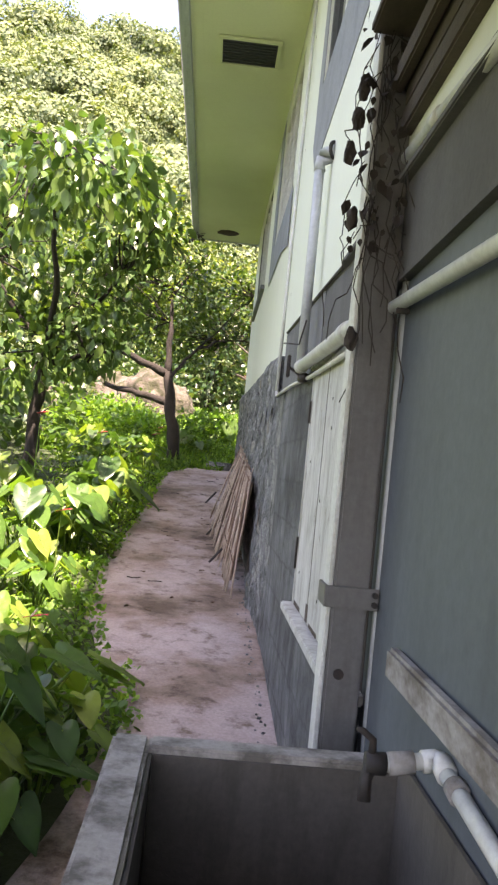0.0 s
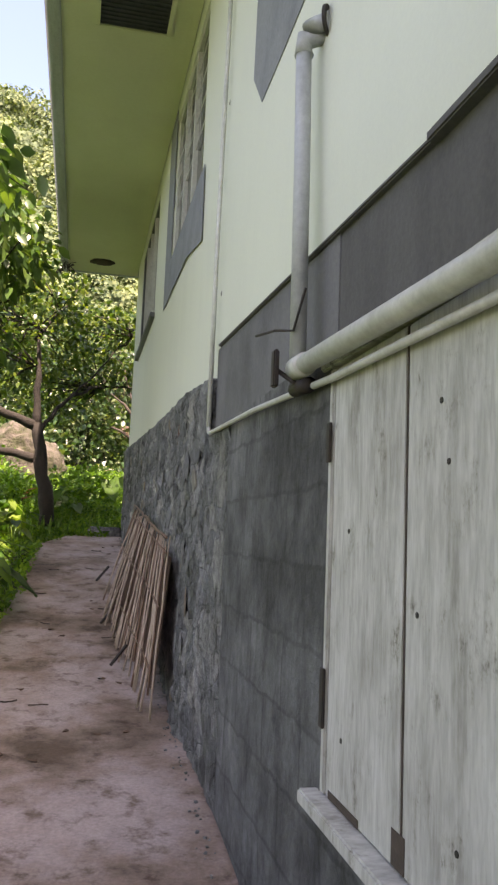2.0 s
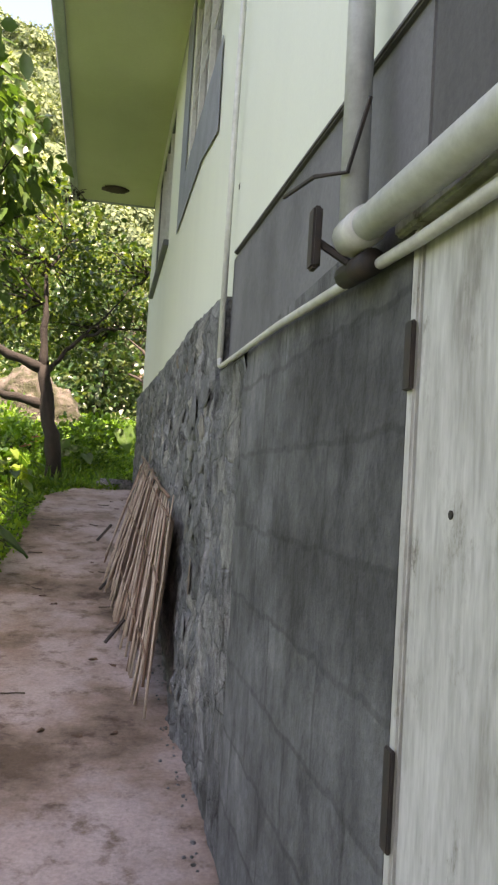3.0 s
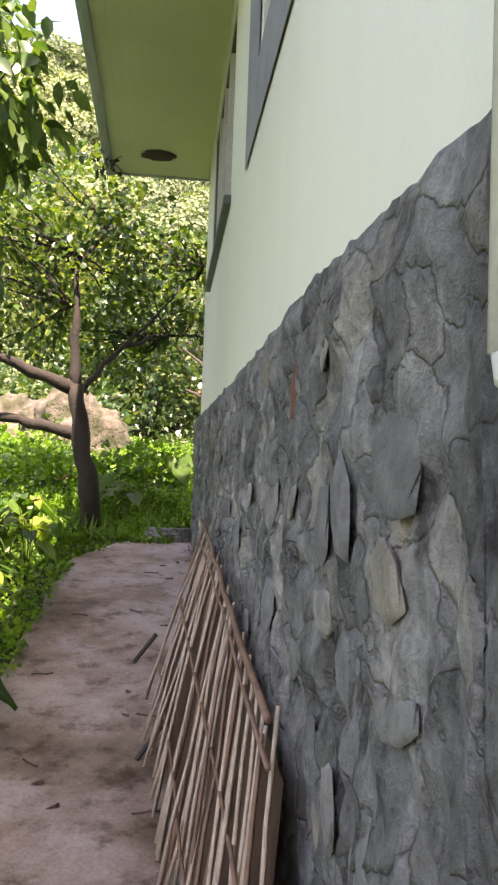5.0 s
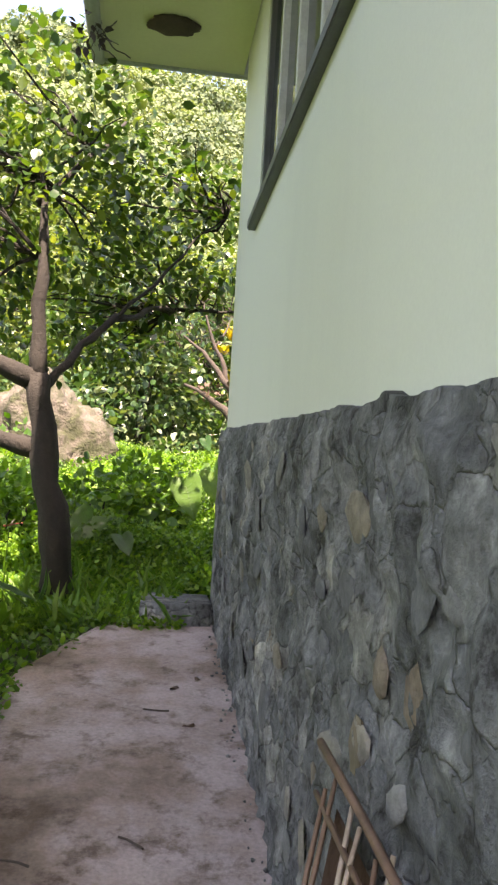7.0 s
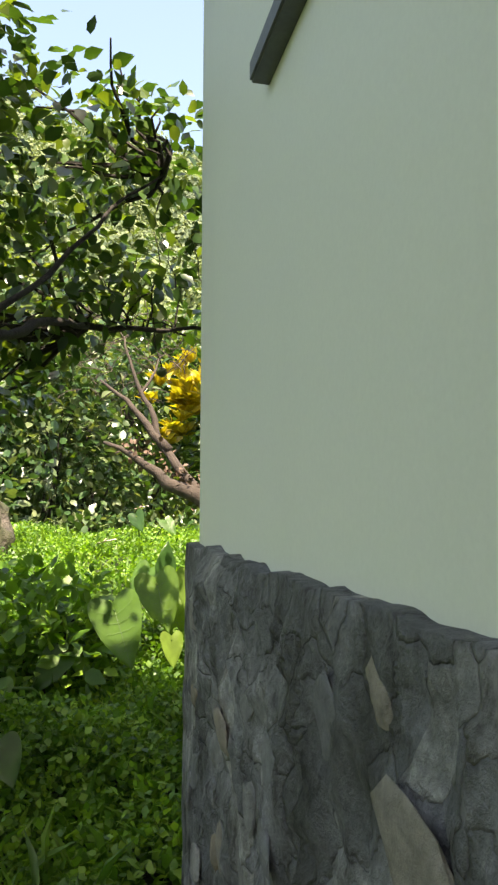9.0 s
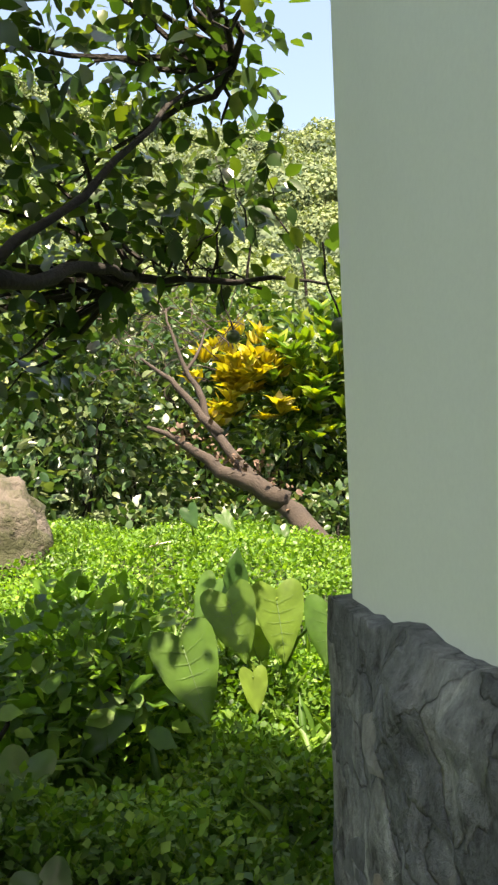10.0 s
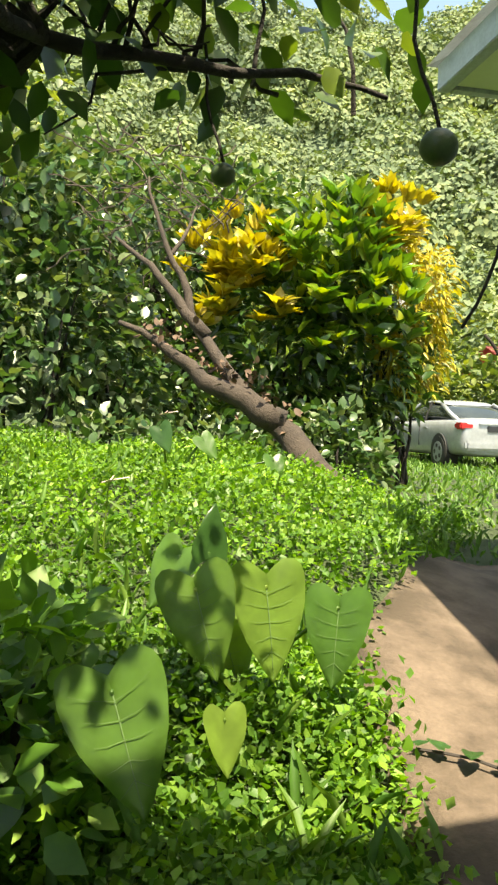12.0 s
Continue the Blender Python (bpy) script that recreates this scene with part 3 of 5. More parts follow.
wr.faces.new((q[3], q[2], q[4], q[5]))
bmesh.ops.solidify(wr, geom=wr.faces[:], thickness=0.03)
part("roof_sheet", wr, ROOF, wing)


def soffit_vent():
    v = thing("soffit_vent", "dark louvred vent in a cream frame on the soffit", "vent", at=(0.085, 6.83, 5.296))
    f = bmesh.new()
    for a in ((-0.27, 0.27, -0.235, -0.20), (-0.27, 0.27, 0.20, 0.235), (-0.27, -0.235, -0.20, 0.20), (0.235, 0.27, -0.20, 0.20)):
        box(a[0], a[1], a[2], a[3], -0.022, 0, 0.003, f)
    part("frame", f, SOFFIT, v)
    part("backing", box(-0.235, 0.235, -0.2, 0.2, -0.004, 0), VENT, v)
    for k in range(9):
        b = box(-0.235, 0.235, -0.006, 0.006, -0.015, -0.005)
        bmesh.ops.transform(b, matrix=Matrix.Translation((0, -0.18 + k * 0.045, 0)), verts=b.verts)
        part("slat", b, VENT, v)


soffit_vent()


def nest_stain():
    v = bmesh.new()
    bmesh.ops.create_icosphere(v, subdivisions=3, radius=1)
    for w in v.verts:
        w.co *= 1 + 0.25 * noise.noise(w.co * 2.5)
        w.co = Vector((w.co.x * 0.16, w.co.y * 0.10, w.co.z * 0.035))
    o = tagged(link("wasp_nest", v, OLDWOOD, smooth=True), "flat brown mud nest stuck under the eave corner", "nest")
    o.location = (0.03, 12.15, 5.285)


nest_stain()


def window(idx, y0, y1, z0, z1, panes, grille, sill):
    """A framed window set in the wall: frame, panes, bars and sill."""
    w = thing(f"window_{idx}", "dark glazed window in a pale frame under the eave", "window", kind="structure")
    fr = bmesh.new()
    m = WINWHITE if idx == 2 else DARKALU
    box(0.545, 0.60, y0, y0 + 0.05, z0, z1, 0.004, fr)
    box(0.545, 0.60, y1 - 0.05, y1, z0, z1, 0.004, fr)
    box(0.545, 0.60, y0 + 0.05, y1 - 0.05, z0, z0 + 0.05, 0.004, fr)
    box(0.545, 0.60, y0 + 0.05, y1 - 0.05, z1 - 0.05, z1, 0.004, fr)
    part("window_frame", fr, m, w)
    step = (y1 - y0 - 0.1) / panes
    for k in range(panes):
        a = y0 + 0.05 + k * step
        part("pane", box(0.570, 0.576, a + 0.02, a + step - 0.02, z0 + 0.05, z1 - 0.05), GLASS, w)
        if k:
            part("mullion", box(0.538, 0.60, a - 0.022, a + 0.022, z0 + 0.05, z1 - 0.05, 0.003), WINWHITE, w)
    if grille:
        for k in range(int((y1 - y0) / 0.27)):
            a = y0 + 0.12 + k * 0.27
            part("grille_bar", box(0.557, 0.562, a, a + 0.012, z0 + 0.42, z1 - 0.06), WINWHITE, w)
        for k in range(4):
            a = z0 + 0.42 + k * 0.19
            part("grille_bar", box(0.552, 0.5565, y0 + 0.06, y1 - 0.06, a, a + 0.014), WINWHITE, w)
    if sill:
        part("window_sill", box(0.492, 0.56, y0 - 0.06, y1 + 0.10, z0 - 0.055, z0 - 0.002, 0.006), DARKALU, w, "dark weathered sill board")


window(1, *WINDOWS[0], 2, False, False)
window(2, *WINDOWS[1], 3, True, False)
window(3, *WINDOWS[2], 4, False, True)


def cement_patch(name, pts):
    bm = bmesh.new()
    f = bm.faces.new([bm.verts.new((0.526, y, z)) for y, z in pts])
    e = bmesh.ops.extrude_face_region(bm, geom=[f])
    for v in e["geom"]:
        if isinstance(v, bmesh.types.BMVert):
            v.co.x += 0.0035
    bmesh.ops.recalc_face_normals(bm, faces=bm.faces[:])
    part(name, bm, PATCH, upper, "raw blue-grey cement patch round a window")


cement_patch("cement_patch", [(3.05, 3.52), (4.2, 3.47), (4.60, 3.46), (4.78, 3.66), (4.70, 5.28), (4.56, 5.28), (4.55, 3.948), (3.25, 3.948), (3.05, 3.948)])
cement_patch("cement_patch", [(6.18, 3.46), (6.9, 3.60), (7.6, 3.62), (8.40, 3.64), (8.42, 5.25), (7.96, 5.25), (7.955, 3.948), (6.2, 3.948)])

# ---- shutter door in the lower wall ----
door = thing("door_1", "small white board door in the lower wall, paint flaking", "door", kind="structure")
edges = [3.53, 3.08, 2.72, 2.40, 2.24]
for a, b in zip(edges, edges[1:]):
    part("plank", box(0.518, 0.545, b + 0.006, a - 0.005, 1.13, 2.155, 0.004), BOARD, door)
part("door_backing", box(0.56, 0.62, 2.2, 3.57, 1.1, 2.16), OLDWOOD, door)
part("door_jamb", box(0.514, 0.56, 3.533, 3.560, 1.13, 2.158, 0.004), BOARD, door)
part("head_board", box(0.505, 0.539, 2.2, 3.62, 2.162, 2.215, 0.005), BOARD, door)
part("sill_board", box(0.470, 0.56, 2.16, 3.60, 1.092, 1.127, 0.005), BOARD, door, "weathered white sill board")
for yy, zz in ((2.93, 1.98), (2.90, 1.87), (2.62, 1.93), (2.60, 1.70), (2.66, 1.66), (2.57, 1.55), (2.64, 1.49), (3.02, 1.60), (3.40, 1.75), (3.42, 1.28), (2.55, 1.30), (2.86, 1.25)):
    part("nail_hole", tube([(0.5178, yy, zz), (0.5160, yy, zz)], 0.006, 7), IRON, door)
# Dark strip laid over the open board gap to stand for its shade.
part("meeting_gap", box(0.5163, 0.5176, 3.073, 3.0795, 1.135, 2.15), OLDWOOD, door, "dark strip over the gap between the boards, for its shade")
for a, b, c, d in ((3.06, 3.12, 1.135, 1.20), (3.30, 3.50, 1.132, 1.150), (2.80, 3.0, 1.132, 1.146)):
    part("rotten_patch", box(0.5158, 0.5176, a, b, c, d), OLDWOOD, door, "rotten dark board end")
part("hinge", box(0.506, 0.5135, 3.530, 3.558, 1.28, 1.42, 0.002), IRON, door, "rusty black strap hinge")
part("hinge", box(0.506, 0.5135, 3.530, 3.558, 1.92, 2.02, 0.002), IRON, door, "rusty hinge")

# ---- pipes ----
waste = thing("waste_pipe", "off-white plastic waste pipe along the wall", "pipe", at=(0, 0, 0))
run = tube([(0.470, 3.70, 2.19), (0.470, 3.0, 2.160), (0.47, 2.44, 2.138), (0.475, 2.22, 2.13)], 0.0265, 16)
part("run", run, PVC, waste, smooth=True)
part("collar", tube([(0.470, 3.73, 2.191), (0.470, 3.64, 2.187)], 0.032, 16), PVC, waste, smooth=True)
part("collar", tube([(0.470, 2.50, 2.14), (0.470, 2.42, 2.137)], 0.031, 16), PVC, waste, smooth=True)
down = thing("down_pipe", "grey-white plastic down pipe elbowed out of the cream wall", "pipe")
part("riser", tube([(0.470, 3.72, 2.20), (0.472, 3.75, 2.8), (0.474, 3.78, 3.18)], 0.0235, 16), PVCG, down, smooth=True)
part("elbow", tube([(0.474, 3.775, 3.14), (0.474, 3.78, 3.19), (0.556, 3.77, 3.215), (0.49, 3.755, 3.225), (0.535, 3.72, 3.225)], 0.029, 16), PVCG, down, smooth=True)
part("flange", tube([(0.524, 3.725, 3.225), (0.531, 3.72, 3.225)], 0.045, 16), IRON, down)
part("tie_wire", tube([(0.40, 3.95, 2.33), (0.41, 3.76, 2.30), (0.45, 3.70, 2.29), (0.47, 3.66, 2.40)], 0.004, 5), IRON, down)
thin = thing("water_pipe", "thin white water pipe bent up the wall", "pipe")
part("run", tube([(0.50, 2.2, 2.085), (0.50, 3.5, 2.125), (0.499, 4.4, 2.175), (0.499, 5.36, 2.205), (0.499, 5.40, 2.215), (0.499, 5.41, 2.25)], 0.010, 10), PVC, thin, smooth=True)
part("riser", tube([(0.499, 5.41, 2.24), (0.50, 5.40, 3.2), (0.505, 5.36, 4.3), (0.505, 5.34, 5.29)], 0.012, 10), PVC, thin, smooth=True)
for zz in (2.9, 3.9, 4.7):
    part("clip", box(0.556, 0.532, 5.355, 5.425, zz, zz + 0.018, 0.002), IRON, thin)
valve = thing("stop_valve", "dark metal stop valve on the thin water pipe", "valve")
part("body", tube([(0.487, 3.66, 2.136), (0.487, 3.80, 2.146)], 0.022, 10), IRON, valve, smooth=True)
part("stem", tube([(0.487, 3.73, 2.14), (0.42, 3.76, 2.19)], 0.007, 6), IRON, valve)
part("handle", box(0.408, 0.424, 3.74, 3.775, 2.14, 2.245, 0.004), IRON, valve)
hi = thing("conduit_pipe", "white conduit pipe high on the side wall", "pipe")
part("run", tube([(0.53, 2.14, 2.55), (0.53, 1.43, 2.485), (0.53, -1.5, 2.25)], 0.019, 12), PVC, hi, smooth=True)
part("clip", box(0.515, 0.545, 1.80, 1.815, 2.49, 2.505, 0.002), IRON, hi)
part("collar", tube([(0.53, 1.84, 2.523), (0.53, 1.77, 2.516)], 0.024, 12), PVC, hi, smooth=True)
mid = thing("conduit_pipe", "pale conduit pipe across the blue-grey wall", "pipe")
part("run", tube([(0.53, 2.14, 2.152), (0.53, 1.34, 2.10), (0.53, -1.5, 1.92)], 0.0175, 12), PVC, mid, smooth=True)
part("clip", box(0.512, 0.545, 1.98, 1.99, 2.11, 2.124, 0.002), IRON, mid)

# ---- post, strap, lean-to ----
post = thing("steel_post", "grey-brown square post with a strap beside the wall", "post")
pm = bmesh.new()
box(0.442, 0.535, 2.10, 2.19, 0.2, 3.9, 0.006, pm)
part("shaft", pm, POSTM, post)
# White edge strip also stands for the post's lit left side.
part("edge_strip", box(0.429, 0.441, 2.105, 2.19, 0.25, 3.9, 0.003), WINWHITE, post, "white-painted edge, standing for the lit left side")
sp = bmesh.new()
box(0.424, 0.56, 2.088, 2.098, 1.36, 1.415, 0.002, sp)
box(0.418, 0.4275, 2.088, 2.20, 1.36, 1.415, 0.002, sp)
part("strap", sp, POSTM, post, "painted metal strap")
for zz in (1.375, 1.40):
    part("bolt", tube([(0.548, 2.088, zz), (0.548, 2.076, zz)], 0.008, 8), IRON, post)
part("bolt_hole", tube([(0.475, 2.101, 1.19), (0.475, 2.095, 1.19)], 0.014, 10), IRON, post)
cond = thing("grey_conduit", "grey cable conduit strapped beside the post", "conduit")
part("tube", tube([(0.572, 2.12, 0.4), (0.57, 2.12, 1.4), (0.565, 2.11, 2.45)], 0.016, 10), PVCG, cond, smooth=True)
beams = thing("lean_to_beam", "old brown timber beams of a lean-to roof", "beam")
part("beam", box(0.50, 0.545, -1.5, 2.09, 2.60, 2.66, 0.006), OLDWOOD, beams)
part("beam", box(0.47, 0.50, -1.5, 2.09, 2.71, 2.77, 0.006), OLDWOOD, beams)
part("roof_board", box(0.40, 0.528, -1.5, 2.09, 2.86, 2.89, 0.006), OLDWOOD, beams)
part("wall_plate", box(0.505, 0.528, -1.5, 2.08, 2.67, 2.855, 0.004), OLDWOOD, beams)
# Unseen roof assumed from the beams, its reach set to shade tub and bed.
leanto = thing("roof_lean_to", "unseen rusty corrugated lean-to roof over the tub, added for its shade", "roof", kind="structure")
lr = bmesh.new()
rows = [[lr.verts.new((x, y, 2.97 + 0.03 * (0.5 - x) * -1 + 0.012 * math.sin(y * 2 * math.pi / 0.15))) for x in (-1.7, 0.52)] for y in np.linspace(-1.2, 1.98, 170)]
for a, b in zip(rows, rows[1:]):
    lr.faces.new((a[0], a[1], b[1], b[0]))
bmesh.ops.solidify(lr, geom=lr.faces[:], thickness=0.004)
part("roof_sheet", lr, ROOF, leanto, smooth=True)
for x in (-1.6, -0.6):
    part("purlin", box(x, x + 0.07, -1.2, 1.95, 2.72, 2.80, 0.005), OLDWOOD, leanto)
part("lean_to_post", box(-1.6, -1.53, -0.6, -0.53, 0.0, 2.72, 0.005), OLDWOOD, leanto)
vine = thing("dead_vine", "dry dark creeper with curled leaves on the post", "vine")
vb = bmesh.new()
for k in range(46):
    z0 = rnd.uniform(2.25, 3.1)
    a = (rnd.uniform(0.40, 0.52), rnd.uniform(2.05, 2.11), z0)
    b = (a[0] + rnd.uniform(-0.09, 0.09), a[1] + rnd.uniform(-0.06, 0.04), z0 - rnd.uniform(0.1, 0.45))
    tube(wander(a, b, 7, 0.020, k), 0.0018, 4, vb)
part("stem", vb, VINE, vine)
n = 90
vp = np.column_stack([RNG.uniform(0.38, 0.53, n), RNG.uniform(2.03, 2.10, n), RNG.uniform(2.28, 3.0, n)])
leaves("withered_leaf", vp, RNG.normal(size=(n, 3)) * 0.5 + np.array([0, 0, -1.0]), RNG.uniform(0.018, 0.05, n), VINE, vine)
for k, (x, z) in enumerate(((0.395, 2.70), (0.385, 2.62), (0.372, 2.53), (0.392, 2.36), (0.42, 2.05))):
    b = bmesh.new()
    bmesh.ops.create_icosphere(b, subdivisions=2, radius=1)
    for v in b.verts:
        v.co *= 1 + 0.5 * noise.noise(v.co * 2 + Vector((k, 0, 0)))
        v.co = Vector((v.co.x * 0.016 + x, v.co.y * 0.014 + 2.07, v.co.z * 0.032 + z))
    part("curled_leaf", b, VINE, vine)

# ---- laundry tub with its tap ----
tub = thing("laundry_tub", "rough cast concrete wash tub with a stained grey rim", "tub")
tb = bmesh.new()
box(-0.055, 0.025, 1.02, 1.80, 0.30, 1.10, 0.008, tb)
box(0.025, 0.56, 1.73, 1.80, 0.30, 1.10, 0.006, tb)
box(0.025, 0.56, 1.02, 1.09, 0.30, 1.10, 0.006, tb)
part("rim_walls", tb, TUBMAT, tub)
# Lining and floor are darker than the rim walls.
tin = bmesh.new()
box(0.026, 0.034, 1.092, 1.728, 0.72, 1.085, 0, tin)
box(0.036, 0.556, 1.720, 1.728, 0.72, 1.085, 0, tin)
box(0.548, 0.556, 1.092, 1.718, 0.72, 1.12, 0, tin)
part("inner_lining", tin, TUBIN, tub, "dark inside lining")
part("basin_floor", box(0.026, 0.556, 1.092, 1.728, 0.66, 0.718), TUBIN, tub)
part("pedestal", box(0.06, 0.50, 1.1, 1.66, 0.10, 0.30), TUBMAT, tub)
tap = thing("tap_pipe", "white plastic supply pipe with a dark corroded tap", "tap")
part("branch", tube([(0.445, 1.45, 1.20), (0.555, 1.45, 1.215)], 0.015, 12), PVC, tap, smooth=True)
part("coupling", tube([(0.455, 1.45, 1.201), (0.50, 1.45, 1.207)], 0.020, 12), PALEWOOD, tap, "worn copper-stained coupling", True)
part("elbow", tube([(0.515, 1.45, 1.209), (0.538, 1.45, 1.213), (0.546, 1.44, 1.213), (0.546, 1.40, 1.205)], 0.020, 12), PVC, tap, smooth=True)
part("supply", tube([(0.546, 1.42, 1.208), (0.545, 1.2, 1.19), (0.545, 0.4, 1.12)], 0.015, 12), PVC, tap, smooth=True)
part("collar", tube([(0.5455, 1.36, 1.204), (0.5455, 1.33, 1.20)], 0.020, 12), PALEWOOD, tap, smooth=True)
part("tap_body", tube([(0.45, 1.45, 1.20), (0.415, 1.45, 1.20)], 0.020, 10), IRON, tap, smooth=True)
part("spout", tube([(0.425, 1.45, 1.195), (0.415, 1.44, 1.175), (0.415, 1.435, 1.14)], 0.012, 8), IRON, tap, smooth=True)
part("tap_handle", tube([(0.425, 1.45, 1.215), (0.425, 1.45, 1.24), (0.405, 1.45, 1.255), (0.395, 1.45, 1.258)], [0.008, 0.007, 0.006, 0.004], 7), IRON, tap, smooth=True)
shelf = thing("wall_plank", "worn pale plank fixed to the blue-grey wall", "plank")
part("board", box(0.530, 0.561, -0.4, 1.84, 1.255, 1.325, 0.008), PALEWOOD, shelf)


# ---- leaning cane panel ----
def cane_panel():
    rack = thing("cane_panel", "bundle of weathered canes leaning on the stone wall", "cane panel")
    A, B = Vector((0.44, 8.88, 1.93)), Vector((0.44, 6.22, 1.68))
    C, D = Vector((0.17, 8.50, 1.06)), Vector((0.34, 6.05, 0.72))
    for k in range(40):
        s = min(max(k / 39 + rnd.uniform(-0.01, 0.01), 0.0), 1.0)
        t, b = A.lerp(B, s), C.lerp(D, s)
        b = b + Vector((rnd.uniform(-0.03, 0.02), rnd.uniform(-0.10, 0.10), 0))
        b.z = float(ground_z(b.x, b.y)) + (0.010 if rnd.random() < 0.7 else rnd.uniform(0.04, 0.16))
        t = t + (t - b).normalized() * rnd.uniform(-0.05, 0.03) + Vector((-abs(rnd.uniform(0, 0.02)), 0, 0))
        part("cane", tube(wander(b, t, 5, 0.009, k), [0.0068, 0.0065, 0.006, 0.006, 0.0055, 0.0045], 6), STICK2 if rnd.random() < 0.72 else STICK, rack, smooth=True)
    for s, w in ((0.25, 0.02), (0.6, 0.018), (0.93, 0.0)):
        a, b = C.lerp(A, s), D.lerp(B, s)
        part("cross_cane", tube(wander(a + Vector((-0.02, 0.05, 0)), b + Vector((-0.02, -0.02, w)), 8, 0.008, int(s * 99)), 0.006, 6), STICK, rack, smooth=True)
    part("edge_cane", tube(wander(A + Vector((-0.03, 0.04, 0.03)), B + Vector((-0.03, -0.03, 0.02)), 10, 0.010, 77), 0.0085, 7), STICK, rack, "brown edge cane", True)
    for k, (y, z) in enumerate(((8.55, 1.30), (8.1, 1.0), (7.0, 0.86))):
        part("stub", tube([(0.10 + 0.04 * k, y, z), (0.20 + 0.04 * k, y + 0.06, z + 0.12)], 0.011, 6), IRON, rack, "dark broken stub")
    m = bmesh.new()
    f = m.faces.new([m.verts.new(v + Vector((0.016, 0, 0.02))) for v in (A.lerp(C, 0.1), B.lerp(D, 0.12), D.lerp(B, 0.12), C.lerp(A, 0.12))])
    bmesh.ops.solidify(m, geom=[f], thickness=0.006)
    part("backing_mat", m, MAT, rack, "brown woven reed backing")


cane_panel()
for k in range(26):
    y = rnd.uniform(5.2, 11.2)
    x = rnd.uniform(-0.45, 0.38)
    b = bmesh.new()
    if k % 3:
        q = [b.verts.new((0.035 * math.cos(a) * (1 if c else 0.7), 0.014 * math.sin(a), 0.006 * math.sin(2 * a))) for a, c in ((2 * math.pi * i / 7, i % 2) for i in range(7))]
        f = b.faces.new(q)
        bmesh.ops.solidify(b, geom=[f], thickness=0.003)
        o = tagged(link("dead_leaf", b, DRY), "curled brown dead leaf on the path", "leaf", "litter on the path")
    else:
        tube(wander((-0.05, 0, 0.004), (0.06, 0.01, 0.006), 3, 0.006, k), 0.004, 5, b)
        o = tagged(link("twig", b, OLDWOOD), "short broken twig on the path", "twig", "litter on the path")
    o.location = (x, y, float(ground_z(x, y)) + 0.006)
    o.rotation_euler = (0, 0, rnd.uniform(0, 6.3))

step = bmesh.new()
box(0.05, 0.50, 11.98, 12.6, 1.45, 1.76, 0.03, step)
for v in step.verts:
    v.co += Vector((0.05 * noise.noise(v.co * 4), 0.05 * noise.noise(v.co * 5), 0.02 * noise.noise(v.co * 6)))
tagged(link("corner_step", step, MORTAR, smooth=True), "dark mossy stone slab at the wall corner", "step")
deb = bmesh.new()
for k in range(240):
    y = rnd.uniform(2.6, 11.8)
    x = 0.475 - abs(rnd.gauss(0, 0.03))
    s = rnd.uniform(0.003, 0.010)
    c = bmesh.ops.create_icosphere(deb, subdivisions=1, radius=s, matrix=Matrix.Translation((x, y, float(ground_z(x, y)) + s * 0.3)))
    for v in c["verts"]:
        v.co += Vector((rnd.uniform(-s, s), rnd.uniform(-s, s), rnd.uniform(-s, s))) * 0.3
tagged(link("crumbs", deb, MORTAR), "crumbled mortar and grit along the wall foot", "rubble", kind="stuff")


# ---- trees ----
def limb_tree(name, label, category, base, limbs, blobs, count, size, leaf_mat, bark=BARK, template=LEAF_V, width=1.0, droop=0.3, group=""):
    """A tree: tapered trunk and limbs (from, to, r0, r1), twigs inside the crown, and single leaves."""
    t = thing(name, label, category, group)
    for k, (a, b, r0, r1) in enumerate(limbs):
        n = 9
        pts = wander(a, b, n, (Vector(b) - Vector(a)).length * 0.022, k + len(blobs))
        part("trunk" if k == 0 else "limb", tube(pts, [(r0 + (r1 - r0) * i / n) * (1 + 0.1 * math.sin(i * 2.3)) for i in range(n + 1)], 9), bark, t, smooth=True)
    tw = bmesh.new()
    hubs = [Vector(l[1]) for l in limbs] + [Vector(l[0]).lerp(Vector(l[1]), 0.6) for l in limbs[1:]]
    tips = []
    for k, bl in enumerate(blobs):
        c = Vector(bl[:3])
        h = min(hubs, key=lambda v: (v - c).length)
        for j in range(7):
            e = c + Vector((rnd.gauss(0, .5) * bl[3], rnd.gauss(0, .5) * bl[4], rnd.gauss(0, .5) * bl[5]))
            tube(wander(h, e, 6, 0.05, k * 10 + j), [0.016, 0.014, 0.012, 0.01, 0.008, 0.006, 0.004], 5, tw)
            tips.append(e)
    tagged(part("twig", tw, bark, t), kind="stuff")
    p, d = in_blobs(blobs, count)
    way = d * 0.7 + RNG.normal(size=p.shape) * 0.7 + np.array([0, 0, -droop])
    leaves("crown", p, way, RNG.uniform(0.6, 1.25, count) * size, leaf_mat, t, template, width)
    return t


